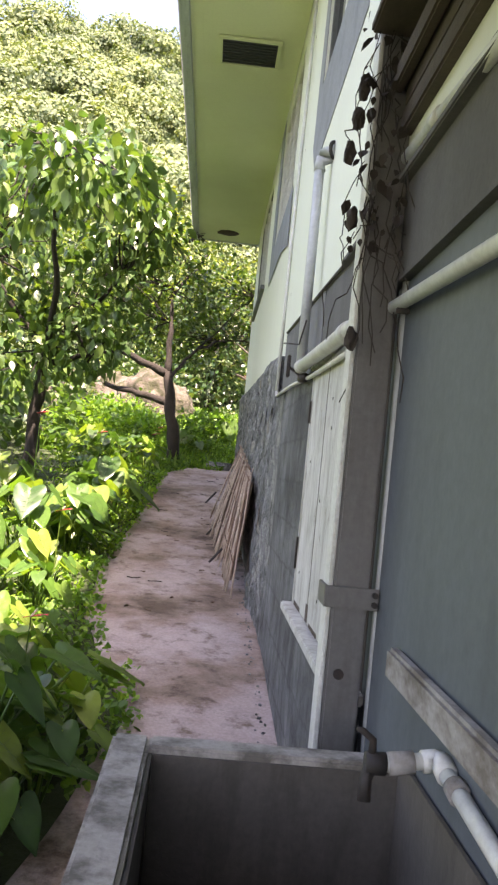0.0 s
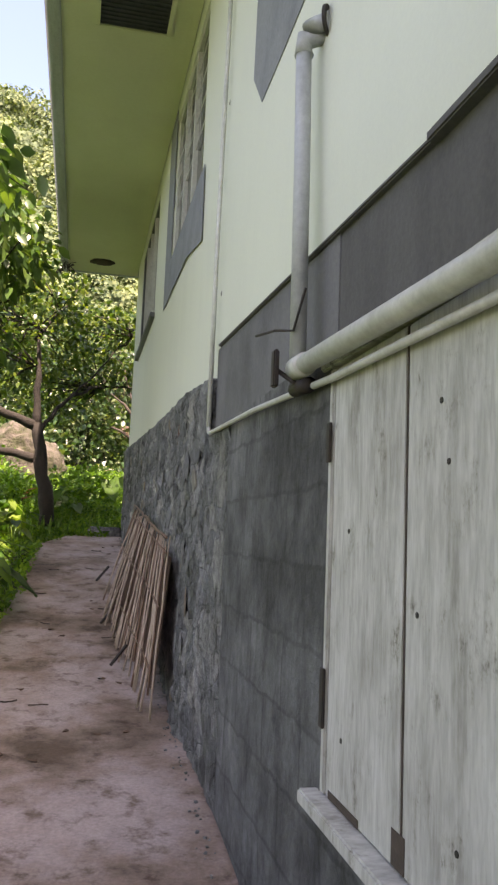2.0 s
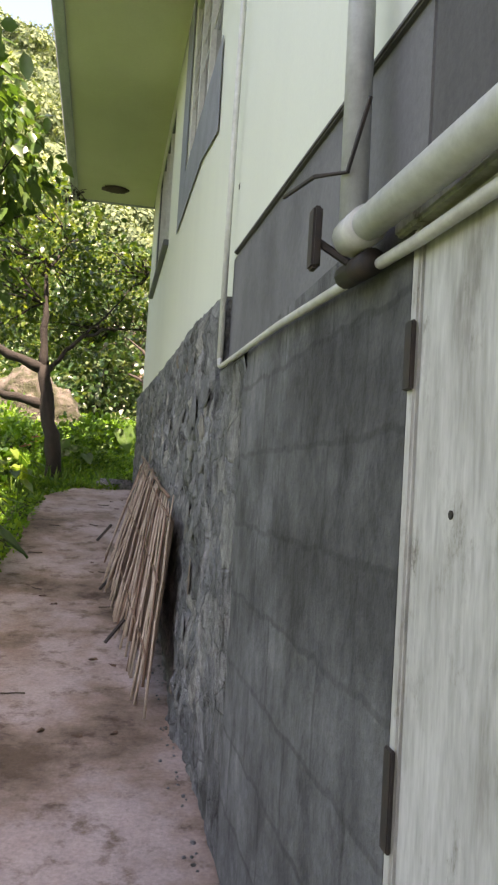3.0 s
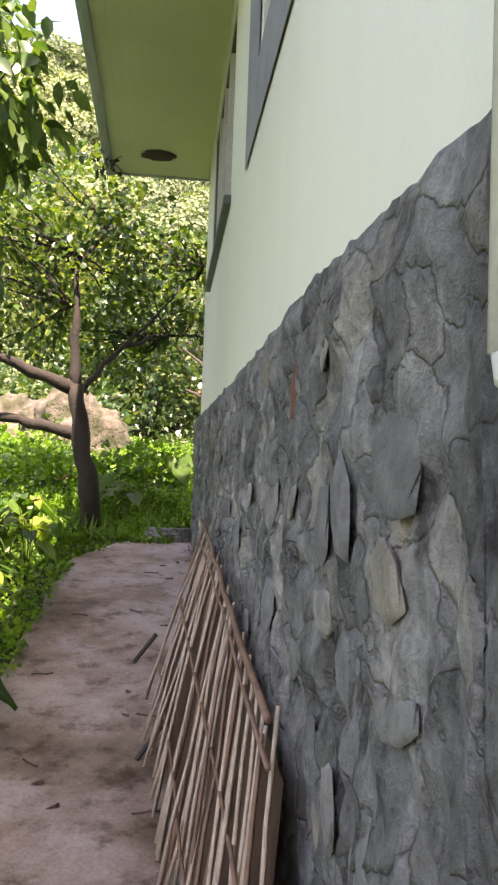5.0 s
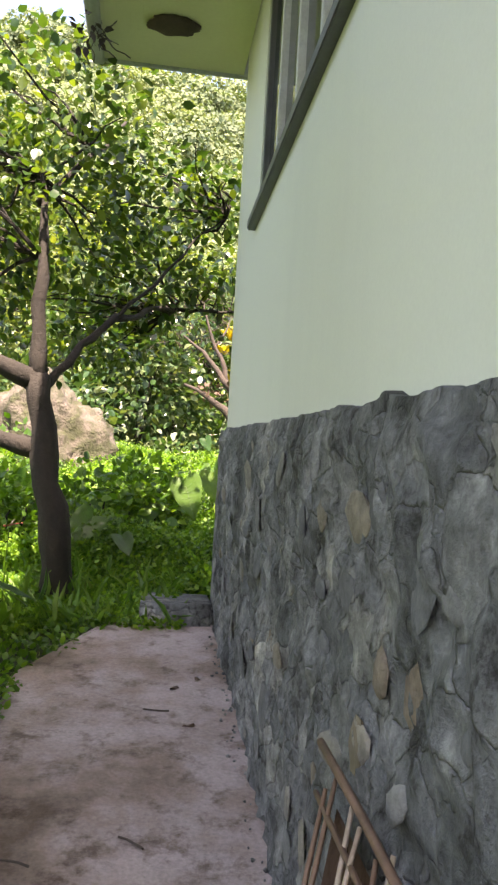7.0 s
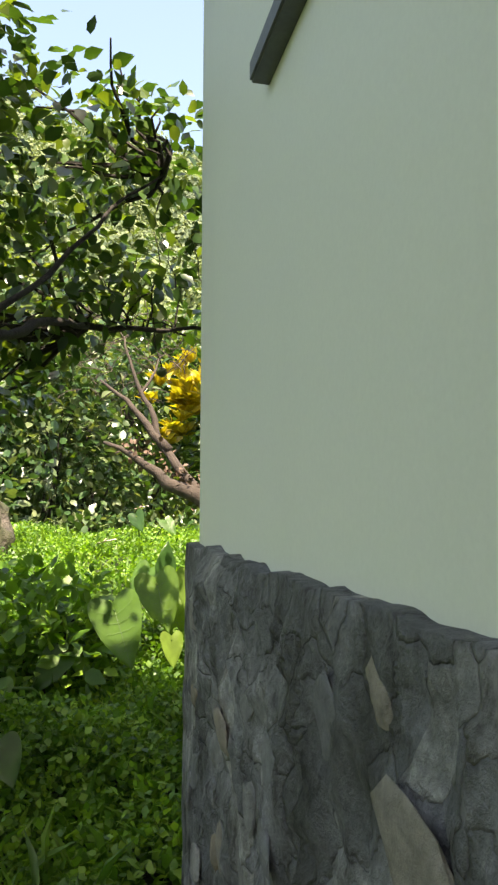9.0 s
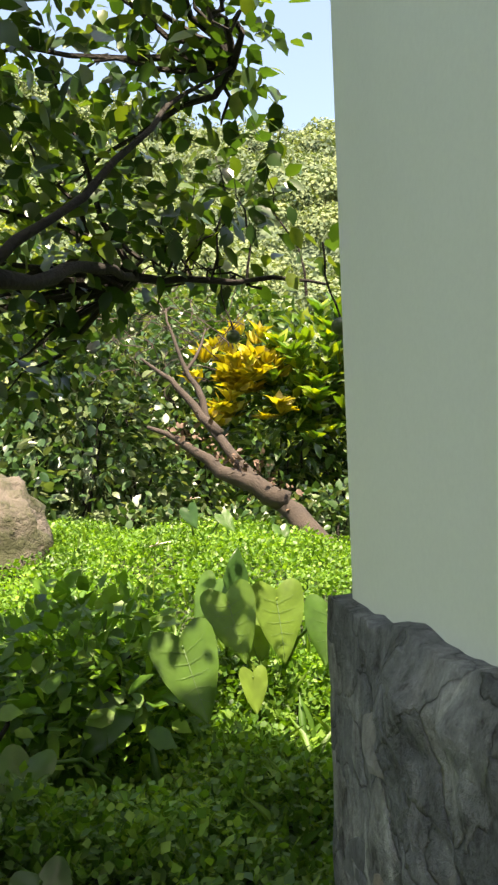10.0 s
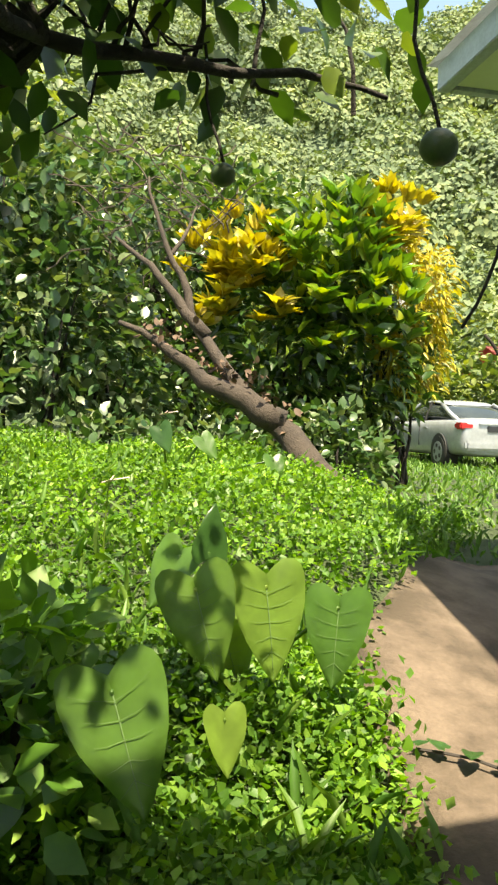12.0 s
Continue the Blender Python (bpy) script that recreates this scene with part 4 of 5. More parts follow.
# citrus by the end of the path
limb_tree("citrus_tree", "citrus tree with dark glossy leaves and a bare forked trunk", "tree", (-0.55, 12.6, 1.7), [
    ((-0.47, 12.55, 1.58), (-0.69, 12.55, 3.1), 0.11, 0.075),
    ((-0.68, 12.55, 3.05), (-0.80, 12.8, 4.5), 0.06, 0.016),
    ((-0.66, 12.55, 3.0), (-0.24, 13.0, 3.62), 0.032, 0.026),
    ((-0.62, 12.55, 2.62), (-1.7, 12.8, 2.85), 0.065, 0.035),
    ((-0.67, 12.55, 3.05), (-1.9, 12.5, 3.55), 0.07, 0.03),
    ((-0.24, 13.0, 3.60), (0.20, 14.0, 3.93), 0.026, 0.016),
    ((0.20, 14.0, 3.93), (1.05, 14.3, 4.02), 0.018, 0.006),
    ((-0.80, 12.8, 4.3), (-0.3, 13.6, 5.3), 0.03, 0.012),
    ((-0.24, 13.0, 3.6), (0.55, 13.7, 4.65), 0.016, 0.006),
], [(-0.75, 13.3, 4.45, 0.75, 0.8, 0.65), (-1.5, 13.0, 4.1, 0.8, 0.8, 0.65), (-0.05, 13.7, 4.75, 0.6, 0.6, 0.42), (-0.9, 13.2, 5.2, 0.9, 0.7, 0.5), (-0.05, 14.0, 4.15, 0.5, 0.5, 0.35),
    (-1.9, 12.6, 4.8, 0.8, 0.8, 0.6), (0.45, 13.8, 4.85, 0.36, 0.4, 0.28), (-0.35, 14.5, 3.75, 0.45, 0.5, 0.3), (-0.95, 14.4, 3.75, 0.6, 0.5, 0.4)], 6800, 0.088, L_CITRUS)


def citrus_fruit(at, r):
    f = thing("citrus_fruit", "round green citrus fruit hanging from a twig", "fruit", "fruit on the citrus tree", at=at)
    b = bmesh.new()
    bmesh.ops.create_uvsphere(b, u_segments=20, v_segments=14, radius=r)
    for v in b.verts:
        v.co.z *= 0.94
        v.co *= 1 + 0.02 * noise.noise(v.co * 30)
    part("skin", b, FRUITM, f, smooth=True)
    part("stalk", tube(wander((0, 0, r * 0.9), (-0.05, 0.02, r + 0.28), 5, 0.01, 3), 0.004, 5), BARK, f)


citrus_fruit((0.90, 13.62, 3.655), 0.034)
citrus_fruit((0.61, 14.2, 3.75), 0.03)
spray = thing("citrus_spray", "low hanging citrus twigs with dark leaves", "branch")
sb = bmesh.new()
for k in range(16):
    a = Vector((0.22, 14.2, 4.03)).lerp(Vector((1.0, 14.3, 3.96)), rnd.random())
    tube(wander(a, a + Vector((rnd.uniform(-.35, .3), rnd.uniform(-.2, .3), rnd.uniform(-.25, .65))), 6, 0.03, k + 50), [0.007, 0.006, 0.005, 0.005, 0.004, 0.003, 0.002], 5, sb)
tagged(part("twig", sb, BARK, spray), kind="stuff")
n = 230
sp_, sd_ = in_blobs([(0.15, 14.3, 4.5, 0.5, 0.35, 0.32), (0.72, 14.4, 4.5, 0.36, 0.3, 0.26), (-0.3, 14.2, 4.15, 0.4, 0.3, 0.35), (0.6, 14.3, 4.05, 0.4, 0.25, 0.12)], n, 0.2)
leaves("foliage", sp_, sd_ * 0.5 + RNG.normal(size=sp_.shape) * 0.7 + np.array([0, 0, -0.3]), RNG.uniform(0.07, 0.125, n), L_CITRUS, spray)
n = 70
cp_, cd_ = in_blobs([(0.92, 14.2, 4.10, 0.24, 0.15, 0.09), (0.72, 14.2, 4.72, 0.2, 0.15, 0.2), (0.45, 14.1, 4.25, 0.3, 0.2, 0.12)], n, 0.2)
leaves("foliage", cp_, cd_ * 0.6 + RNG.normal(size=cp_.shape) * 0.6 + np.array([0, 0, -0.5]), RNG.uniform(0.085, 0.125, n), L_CITRUS, spray)
# a hanging bare stem beside the corner
hang = bmesh.new()
tube(wander((1.14, 13.52, 3.95), (1.02, 13.75, 3.36), 12, 0.012, 5), [0.0035] * 13, 6, hang)
tagged(link("hanging_stem", hang, VINE, smooth=True), "thin dark creeper stem hanging from the tree", "stem")

# broad-leaved tree over the plant bed
limb_tree("broadleaf_tree", "broad-leaved tree with large drooping light green leaves", "tree", (-2.2, 9.4, 1.2), [
    ((-2.0, 9.4, 1.1), (-1.9, 9.4, 2.9), 0.09, 0.06), ((-1.9, 9.4, 2.8), (-1.2, 9.6, 3.8), 0.05, 0.02), ((-1.9, 9.4, 2.8), (-2.8, 9.3, 3.9), 0.05, 0.02), ((-1.9, 9.4, 2.7), (-1.1, 9.2, 2.9), 0.04, 0.015), ((-1.9, 9.4, 2.85), (-1.7, 7.6, 4.6), 0.045, 0.015)],
    [(-1.15, 9.5, 4.3, 0.5, 0.5, 0.6), (-1.6, 9.6, 3.6, 0.75, 0.7, 0.7), (-2.6, 9.3, 4.0, 0.8, 0.8, 0.8), (-1.45, 9.2, 3.0, 0.5, 0.6, 0.45), (-2.4, 9.2, 2.8, 0.8, 0.6, 0.6), (-1.3, 9.4, 5.0, 0.5, 0.45, 0.45), (-2.2, 9.6, 4.9, 0.7, 0.6, 0.5), (-0.85, 9.3, 4.45, 0.36, 0.45, 0.45), (-1.4, 8.2, 4.55, 0.65, 0.7, 0.4), (-1.9, 7.2, 4.1, 0.7, 0.7, 0.45), (-1.15, 6.7, 4.05, 0.55, 0.6, 0.3)],
    4200, 0.155, L_BIG, droop=1.2, width=0.85)


# ---- shrubs ----
def shrub(name, label, blobs, count, size, mat, category="shrub", template=LEAF_V, width=1.0, droop=0.1, group=""):
    s = thing(name, label, category, group)
    st = bmesh.new()
    for k, bl in enumerate(blobs):
        g = float(ground_z(bl[0], bl[1])) - 0.05
        for j in range(3):
            tube(wander((bl[0] + rnd.uniform(-.2, .2) * bl[3], bl[1], g), (bl[0] + rnd.uniform(-.5, .5) * bl[3], bl[1] + rnd.uniform(-.4, .4) * bl[4], bl[2] + 0.3 * bl[5]), 6, 0.05, k * 3 + j), [0.03, 0.026, 0.022, 0.018, 0.014, 0.01, 0.006], 6, st)
    tagged(part("stem", st, BARK, s), kind="stuff")
    p, d = in_blobs(blobs, count, 0.6)
    leaves("foliage", p, d * 0.8 + RNG.normal(size=p.shape) * 0.6 + np.array([0, 0, -droop]), RNG.uniform(0.6, 1.3, count) * size, mat, s, template, width)
    return s


shrub("shade_shrub", "dense dark shrub with pale-edged glossy leaves", [(-0.1, 20.8, 4.3, 0.9, 0.8, 1.1), (-1.1, 21.2, 4.4, 1.1, 0.9, 1.4), (0.5, 21.5, 3.7, 0.7, 0.7, 0.7), (0.4, 21.9, 5.6, 1.0, 0.7, 0.8), (-0.6, 20.9, 5.7, 0.9, 0.7, 0.7)], 5800, 0.15, L_SHADE)
# Inner and lower leaves use the darker citrus green, painting the bush's inner shade.
cro = shrub("croton_bush", "tall croton bush with glossy green and yellow leaves", [(2.95, 21.3, 4.95, 0.75, 0.7, 0.85), (2.5, 21.5, 4.1, 0.95, 0.7, 0.8), (3.5, 21.7, 3.9, 0.9, 0.7, 0.9), (2.9, 21.6, 3.3, 1.1, 0.6, 0.6)], 2400, 0.22, L_CITRUS, template=SLIM_V, width=1.5)


def rosettes(name, blobs, count, per, size, mat, parent):
    """Whorls of strap leaves, each bending out from its tip."""
    p, d = in_blobs(blobs, count, 0.8)
    P, W, S = [], [], []
    for q, dd in zip(p, d):
        up = dd * 0.5 + np.array([0, 0, 0.8])
        for j in range(per):
            a = 2 * math.pi * j / per + q[0] * 9
            P.append(q)
            W.append(up * RNG.uniform(0.8, 2.0) + np.array([math.cos(a), math.sin(a), 0.0]))
            S.append(size * RNG.uniform(0.7, 1.2))
    return leaves(name, P, W, S, mat, parent, SLIM_V, 1.6)


rosettes("yellow_whorl", [(1.9, 21.0, 5.05, 0.4, 0.4, 0.4), (2.0, 20.9, 4.6, 0.45, 0.4, 0.45), (1.45, 21.1, 4.6, 0.4, 0.3, 0.5), (3.7, 21.2, 5.6, 0.3, 0.3, 0.35)], 80, 11, 0.25, L_YELLOW, cro)
rosettes("green_whorl", [(2.95, 21.0, 4.95, 0.8, 0.6, 0.9), (3.2, 21.0, 4.5, 0.8, 0.5, 0.6)], 110, 9, 0.27, L_CROTON, cro)
shrub("golden_shrub", "drooping golden-yellow fine-leaved shrub", [(4.15, 21.8, 4.8, 0.6, 0.5, 0.75), (4.3, 22.0, 4.1, 0.5, 0.4, 0.6), (3.85, 21.9, 5.5, 0.45, 0.4, 0.45)], 3200, 0.14, L_YELLOW, template=SLIM_V, droop=0.8)

shrub("low_bush", "low dark bushes along the back of the weeds", [(-2.0, 20.1, 2.7, 0.7, 0.5, 0.55), (-0.8, 20.0, 2.7, 0.7, 0.5, 0.5), (0.4, 20.1, 2.7, 0.7, 0.5, 0.5), (1.6, 20.3, 2.7, 0.7, 0.5, 0.5), (2.8, 20.5, 2.8, 0.7, 0.5, 0.6), (3.2, 20.9, 2.7, 0.5, 0.4, 0.4)], 4200, 0.12, L_SHADE)
# dead leaning trunk
fallen = thing("leaning_trunk", "half-dead tree trunk leaning over the weeds", "tree trunk")
part("trunk", tube(wander((2.42, 18.2, 2.35), (1.18, 19.4, 4.03), 12, 0.045, 2), [0.21, 0.17, 0.15, 0.135, 0.125, 0.11, 0.085, 0.075, 0.07, 0.06, 0.055, 0.05, 0.045], 11), DEADBARK, fallen, smooth=True)
part("limb", tube(wander((1.89, 18.8, 3.15), (0.53, 19.3, 3.98), 9, 0.05, 4), [0.12, 0.11, 0.10, 0.085, 0.075, 0.06, 0.05, 0.04, 0.03, 0.02], 9), DEADBARK, fallen, smooth=True)
part("limb", tube(wander((1.30, 19.3, 3.90), (0.49, 19.8, 4.82), 9, 0.04, 6), [0.06, 0.055, 0.05, 0.045, 0.04, 0.036, 0.03, 0.025, 0.02, 0.012], 8), DEADBARK, fallen, smooth=True)
part("limb", tube(wander((1.20, 19.4, 4.0), (0.78, 19.8, 5.4), 9, 0.04, 8), [0.05, 0.045, 0.04, 0.034, 0.03, 0.026, 0.022, 0.018, 0.014, 0.008], 8), DEADBARK, fallen, smooth=True)
part("limb", tube(wander((0.95, 19.6, 4.6), (1.25, 19.9, 5.2), 6, 0.03, 9), [0.025, 0.022, 0.02, 0.017, 0.014, 0.01, 0.006], 7), DEADBARK, fallen, smooth=True)
for k in range(5):
    part("root", tube(wander((2.40, 18.25, 2.55), (2.40 + 0.5 * math.cos(k * 1.3 - 1), 18.1 - 0.35 * abs(math.sin(k * 1.3)), 2.12), 6, 0.03, 30 + k), [0.09, 0.075, 0.06, 0.05, 0.04, 0.03, 0.02], 7), DEADBARK, fallen, smooth=True)
db = bmesh.new()
for k in range(60):
    c = Vector((rnd.uniform(0.2, 1.6), rnd.uniform(19.8, 20.6), rnd.uniform(4.6, 5.8)))
    tube(wander(c, c + Vector((rnd.uniform(-.5, .5), rnd.uniform(-.2, .2), rnd.uniform(-.3, .5))), 5, 0.04, k), 0.008, 4, db)
tagged(part("dry_twig", db, DEADBARK, fallen), kind="stuff")
n = 200
s_ = RNG.random(n)
fp = np.column_stack([0.8 + 1.2 * s_, 19.3 - 0.5 * s_, 3.95 - 0.75 * s_]) + RNG.normal(size=(n, 3)) * 0.09
leaves("dry_leaf", fp, RNG.normal(size=(n, 3)), RNG.uniform(0.04, 0.10, n), DRY, fallen)


def boulder(name, at, scale, seed):
    b = bmesh.new()
    bmesh.ops.create_icosphere(b, subdivisions=5, radius=1)
    for v in b.verts:
        d = v.co.normalized()
        k = 1 + 0.3 * noise.noise(d * 1.6 + Vector((seed, 0, 0))) + 0.1 * noise.noise(d * 4 + Vector((seed, 3, 0))) + 0.09 * noise.noise(d * 9) + 0.06 * noise.noise(d * 22)
        v.co = Vector((d.x * scale[0], d.y * scale[1], d.z * scale[2])) * k
    o = tagged(link(name, b, ROCK, smooth=True), "large pale sunlit boulder with mossy stains", "boulder")
    o.location = at
    return o


boulder("boulder", (-1.25, 17.5, 2.7), (0.85, 0.7, 0.95), 1)
boulder("boulder", (-2.7, 18.4, 2.7), (1.2, 0.8, 0.9), 5)


# ---- heart-leaved plants ----
def heart_leaf(parent, at, way, size, name="leaf", mat=L_ANTH, face=None):
    """One heart-shaped leaf with lobes, a folded midrib and a stalk."""
    bm = bmesh.new()
    halves = (0, .09, .18, .27, .35, .40, .43, .43, .39, .31, .21, .10, 0)
    along = (1.0, .88, .73, .56, .38, .19, .02, -.11, -.21, -.275, -.28, -.21, -.12)
    outline = list(zip(halves, along))
    mid = [bm.verts.new((0, min(1.0 - 1.0 * k / 12, 1), -0.10 * (k / 12 - 0.4) ** 2)) for k in range(13)]
    for sgn in (1, -1):
        rim = [bm.verts.new((sgn * w, y, 0.10 * w + 0.02 * math.sin(k * 1.7) - 0.16 * max(0, y - 0.4) ** 2)) for k, (w, y) in enumerate(outline)]
        half = [bm.verts.new((sgn * w * 0.5, (y + mid[k].co.y) / 2, 0.10 * w + 0.01)) for k, (w, y) in enumerate(outline)]
        for k in range(12):
            f1 = (mid[k], mid[k + 1], half[k + 1], half[k])
            f2 = (half[k], half[k + 1], rim[k + 1], rim[k])
            for f in (f1, f2):
                bm.faces.new(f if sgn > 0 else f[::-1])
    rib = bmesh.new() if size >= 0.28 and name == "leaf" else None
    if rib:
        tube([(0, 0.97 - 0.97 * k / 6, 0.012 - 0.10 * (k / 6 - 0.4) ** 2) for k in range(7)], [0.002, 0.003, 0.004, 0.005, 0.006, 0.007, 0.008], 4, rib)
        for k in range(5):
            y0 = 0.08 + 0.15 * k
            w = 0.40 - 0.055 * k
            for sgn in (1, -1):
                tube([(0, y0, 0.008), (sgn * w * 0.45, y0 + 0.06 - 0.05 * (4 - k) * 0.6, 0.014 + 0.12 * w), (sgn * w * 0.8, y0 + 0.10 - 0.10 * (4 - k) * 0.6, 0.018 + 0.18 * w)], [0.0035, 0.0025, 0.001], 4, rib)
    way = Vector(way).normalized()
    side = way.cross(Vector(face or (0, 0, 1))).normalized()
    nor = side.cross(way)
    m = Matrix((side, way, nor)).transposed().to_4x4()
    bmesh.ops.transform(bm, matrix=Matrix.Translation(at) @ m @ Matrix.Scale(size, 4), verts=bm.verts)
    ob = part(name, bm, mat, parent, smooth=True)
    if rib:
        bmesh.ops.transform(rib, matrix=Matrix.Translation(at) @ m @ Matrix.Scale(size, 4), verts=rib.verts)
        part("leaf_vein", rib, VEIN, ob, "pale leaf vein")
    return ob


def heart_plant(name, label, seed, leaves_n, height, size, group, spread=0.35):
    """A clump of long-stalked heart-shaped leaves."""
    r = random.Random(seed)
    pl = thing(name, label, "plant", group)
    for k in range(leaves_n):
        a = 2.4 * k + r.uniform(-0.4, 0.4)
        h = height * r.uniform(0.55, 1.1)
        d = spread * r.uniform(0.4, 1.1)
        tip = Vector((math.cos(a) * d, math.sin(a) * d, h))
        stalk = [Vector((0.02 * math.cos(a), 0.02 * math.sin(a), -0.05)), Vector((tip.x * 0.35, tip.y * 0.35, h * 0.6)), tip]
        part("stalk", tube(stalk, [0.010, 0.008, 0.005], 6), L_ANTH, pl, smooth=True)
        heart_leaf(pl, tip, (math.cos(a), math.sin(a), -r.uniform(0.15, 1.2)), size * r.uniform(0.7, 1.15))
    return pl


def flower_stalk(at, h, mat, label, size=0.07):
    f = thing("anthurium_flower", label, "flower", "flowers in the plant bed", at=at)
    part("stalk", tube([(0, 0, 0), (0.01, -0.01, h * 0.6), (0.02, -0.03, h)], [0.005, 0.004, 0.003], 5), L_ANTH, f)
    heart_leaf(f, (0.02, -0.03, h), (0.8, -0.4, 0.25), size, "spathe", mat)
    part("spadix", tube([(0.02, -0.03, h), (0.045, -0.045, h + 0.035)], [0.005, 0.003], 6), PETAL, f)


G1 = "heart-leaved plants in the bed"
protos = [heart_plant("anthurium_plant", "clump of large heart-shaped green anthurium leaves", 20 + k, 8 + k % 3, 0.50 + 0.07 * k, 0.25 + 0.02 * k, G1) for k in range(5)]
spots = []
r5 = random.Random(5)
for i in range(70):
    y = r5.uniform(2.2, 12.0)
    x = float(left_edge(y)) - 0.22 - abs(r5.gauss(0, 0.75))
    if x > -3.2:
        spots.append((x, y))
spots += [(float(left_edge(y)) - 0.12 - 0.19 * k, y) for y in (1.9, 2.25, 2.6, 2.95, 3.3) for k in range(5)]
for i, (x, y) in enumerate(spots):
    m = Matrix.Translation((x, y, float(ground_z(x, y)) - 0.02)) @ Matrix.Rotation(r5.uniform(0, 6.28), 4, "Z") @ Matrix.Scale(1, 4)
    if i < 5:
        protos[i].matrix_basis = m
        ob = protos[i]
    else:
        ob = copy_thing(protos[i % 5], m)
    ob.scale = [r5.uniform(0.8, 1.2) * float(np.interp(y, [3.4, 4.2, 5.2, 8.5, 9.6], [0.66, 0.42, 0.55, 0.8, 0.5]))] * 3
for x, y, h in ((-0.57, 3.3, 0.56), (-1.41, 7.0, 1.10), (-1.02, 8.0, 0.92), (-0.64, 10.0, 0.67), (-0.69, 11.8, 0.56), (-0.9, 5.6, 0.62), (-0.95, 14.5, 0.32)):
    flower_stalk((x, y, float(ground_z(x, y))), h, ANTHER, "red waxy anthurium flower on a thin stalk", 0.085)
for x, y, h in ((0.89, 18.9, 0.45), (0.4, 16.6, 0.4)):
    flower_stalk((x, y, float(ground_z(x, y))), h, PETAL, "pale pink flower among the weeds", 0.12)

# broad elephant ears in the sunny weeds, as they stand past the corner
ear = thing("elephant_ear_plant", "sunlit elephant ear plant with big upright heart leaves", "plant")
def ear_leaf(plant, base, tip, way, size, face):
    part("stalk", tube([base, Vector(base).lerp(Vector(tip), 0.6) + Vector((0, 0.05, 0.08)), tip], [0.013, 0.010, 0.007], 6), L_ANTH, plant, smooth=True)
    heart_leaf(plant, tip, way, size, face=face)


for base, tip, way, size, face in (
        ((0.72, 15.3, 1.9), (0.70, 15.10, 2.56), (0.22, -0.25, -0.9), 0.33, (-0.35, -1, 0.6)),
        ((0.80, 15.3, 1.9), (0.96, 15.10, 2.57), (0.06, -0.25, -1), 0.34, (0.1, -1, 0.4)),
        ((0.90, 15.3, 1.9), (1.22, 15.05, 2.50), (-0.12, -0.2, -1), 0.29, (-0.5, -1, 0.3)),
        ((0.75, 15.5, 1.9), (0.79, 15.40, 2.64), (0.1, 0.2, 0.6), 0.20, (0.5, -1, 0.2)),
        ((0.75, 15.5, 1.9), (0.68, 15.45, 2.62), (-0.4, -0.1, -0.7), 0.24, (-0.8, -1, 0.3)),
        ((0.80, 15.4, 1.9), (0.82, 15.20, 2.40), (0.2, -0.3, -0.8), 0.28, (0.4, -1, 0.3)),
        ((0.70, 14.8, 1.8), (0.74, 14.65, 2.26), (0.05, -0.3, -1), 0.17, (0.3, -1, 0.4))):
    ear_leaf(ear, base, tip, way, size, face)
ear2 = thing("elephant_ear_plant", "shaded elephant ear plant with one drooping dark leaf", "plant")
for base, tip, way, size, face in (
        ((0.36, 14.6, 1.85), (0.39, 14.35, 2.46), (0.30, -0.3, -1), 0.33, (-0.1, -1, 0.35)),
        ((0.30, 14.6, 1.85), (0.10, 14.30, 2.22), (-0.6, -0.3, -0.8), 0.22, (-0.2, -1, 0.9)),
        ((0.25, 14.2, 1.85), (-0.2, 13.90, 2.15), (-0.3, -0.6, -0.8), 0.24, (-0.2, -1, 1)),
        ((-0.3, 13.6, 1.8), (-0.35, 13.40, 2.16), (-0.6, -0.4, -0.7), 0.30, (0.2, -1, 0.8)),
        ((-0.3, 13.5, 1.8), (-0.10, 13.20, 2.05), (0.3, -0.6, -0.6), 0.18, (0.1, -1, 1))):
    ear_leaf(ear2, base, tip, way, size, face)
young = thing("elephant_ear_plant", "young pale elephant ear plant deep in the weeds", "plant")
for base, tip, way, size, face in (
        ((0.9, 18.0, 2.5), (0.8, 17.9, 3.08), (0.3, -0.4, -0.8), 0.19, (-0.4, -1, 0.2)),
        ((0.9, 18.0, 2.5), (1.1, 17.9, 3.02), (0.5, -0.3, -0.7), 0.18, (0.3, -1, 0.2)),
        ((0.9, 18.0, 2.5), (1.55, 17.6, 2.90), (0.1, -0.5, -0.8), 0.18, (0.2, -1, 0.6))):
    ear_leaf(young, base, tip, way, size, face)

# ---- low weeds and creepers ----
def cover(name, label, n, fx, size, mat, hmax, template=LEAF_V, width=1.1, up=0.5, faces=LEAF_F):
    P = fx(n)
    z = ground_z(P[:, 0], P[:, 1]) - 0.04
    lump = np.array([0.5 + 0.9 * max(-0.45, noise.noise((a * 1.3, b * 1.3, 7))) for a, b in P])
    hh = RNG.random(n) ** 0.6 * hmax * lump * np.where(P[:, 1] > 11, np.clip((P[:, 1] - 11.6) / 2.2, 0.25, 1), 1.0)
    p = np.column_stack([P, z + hh])
    w = RNG.normal(size=(n, 3)) * 0.8 + np.array([0, -0.2, up])
    ob = leaves(name, p, w, RNG.uniform(0.5, 1.2, n) * size, mat, None, template, width, faces)
    return tagged(ob, label, "plants", kind="stuff")


def bed_left(n):
    y = RNG.uniform(3.0, 12.6, n)
    e = np.array([float(left_edge(v)) for v in y])
    return np.column_stack([e + 0.06 - np.abs(RNG.normal(0, 0.8, n)), y])


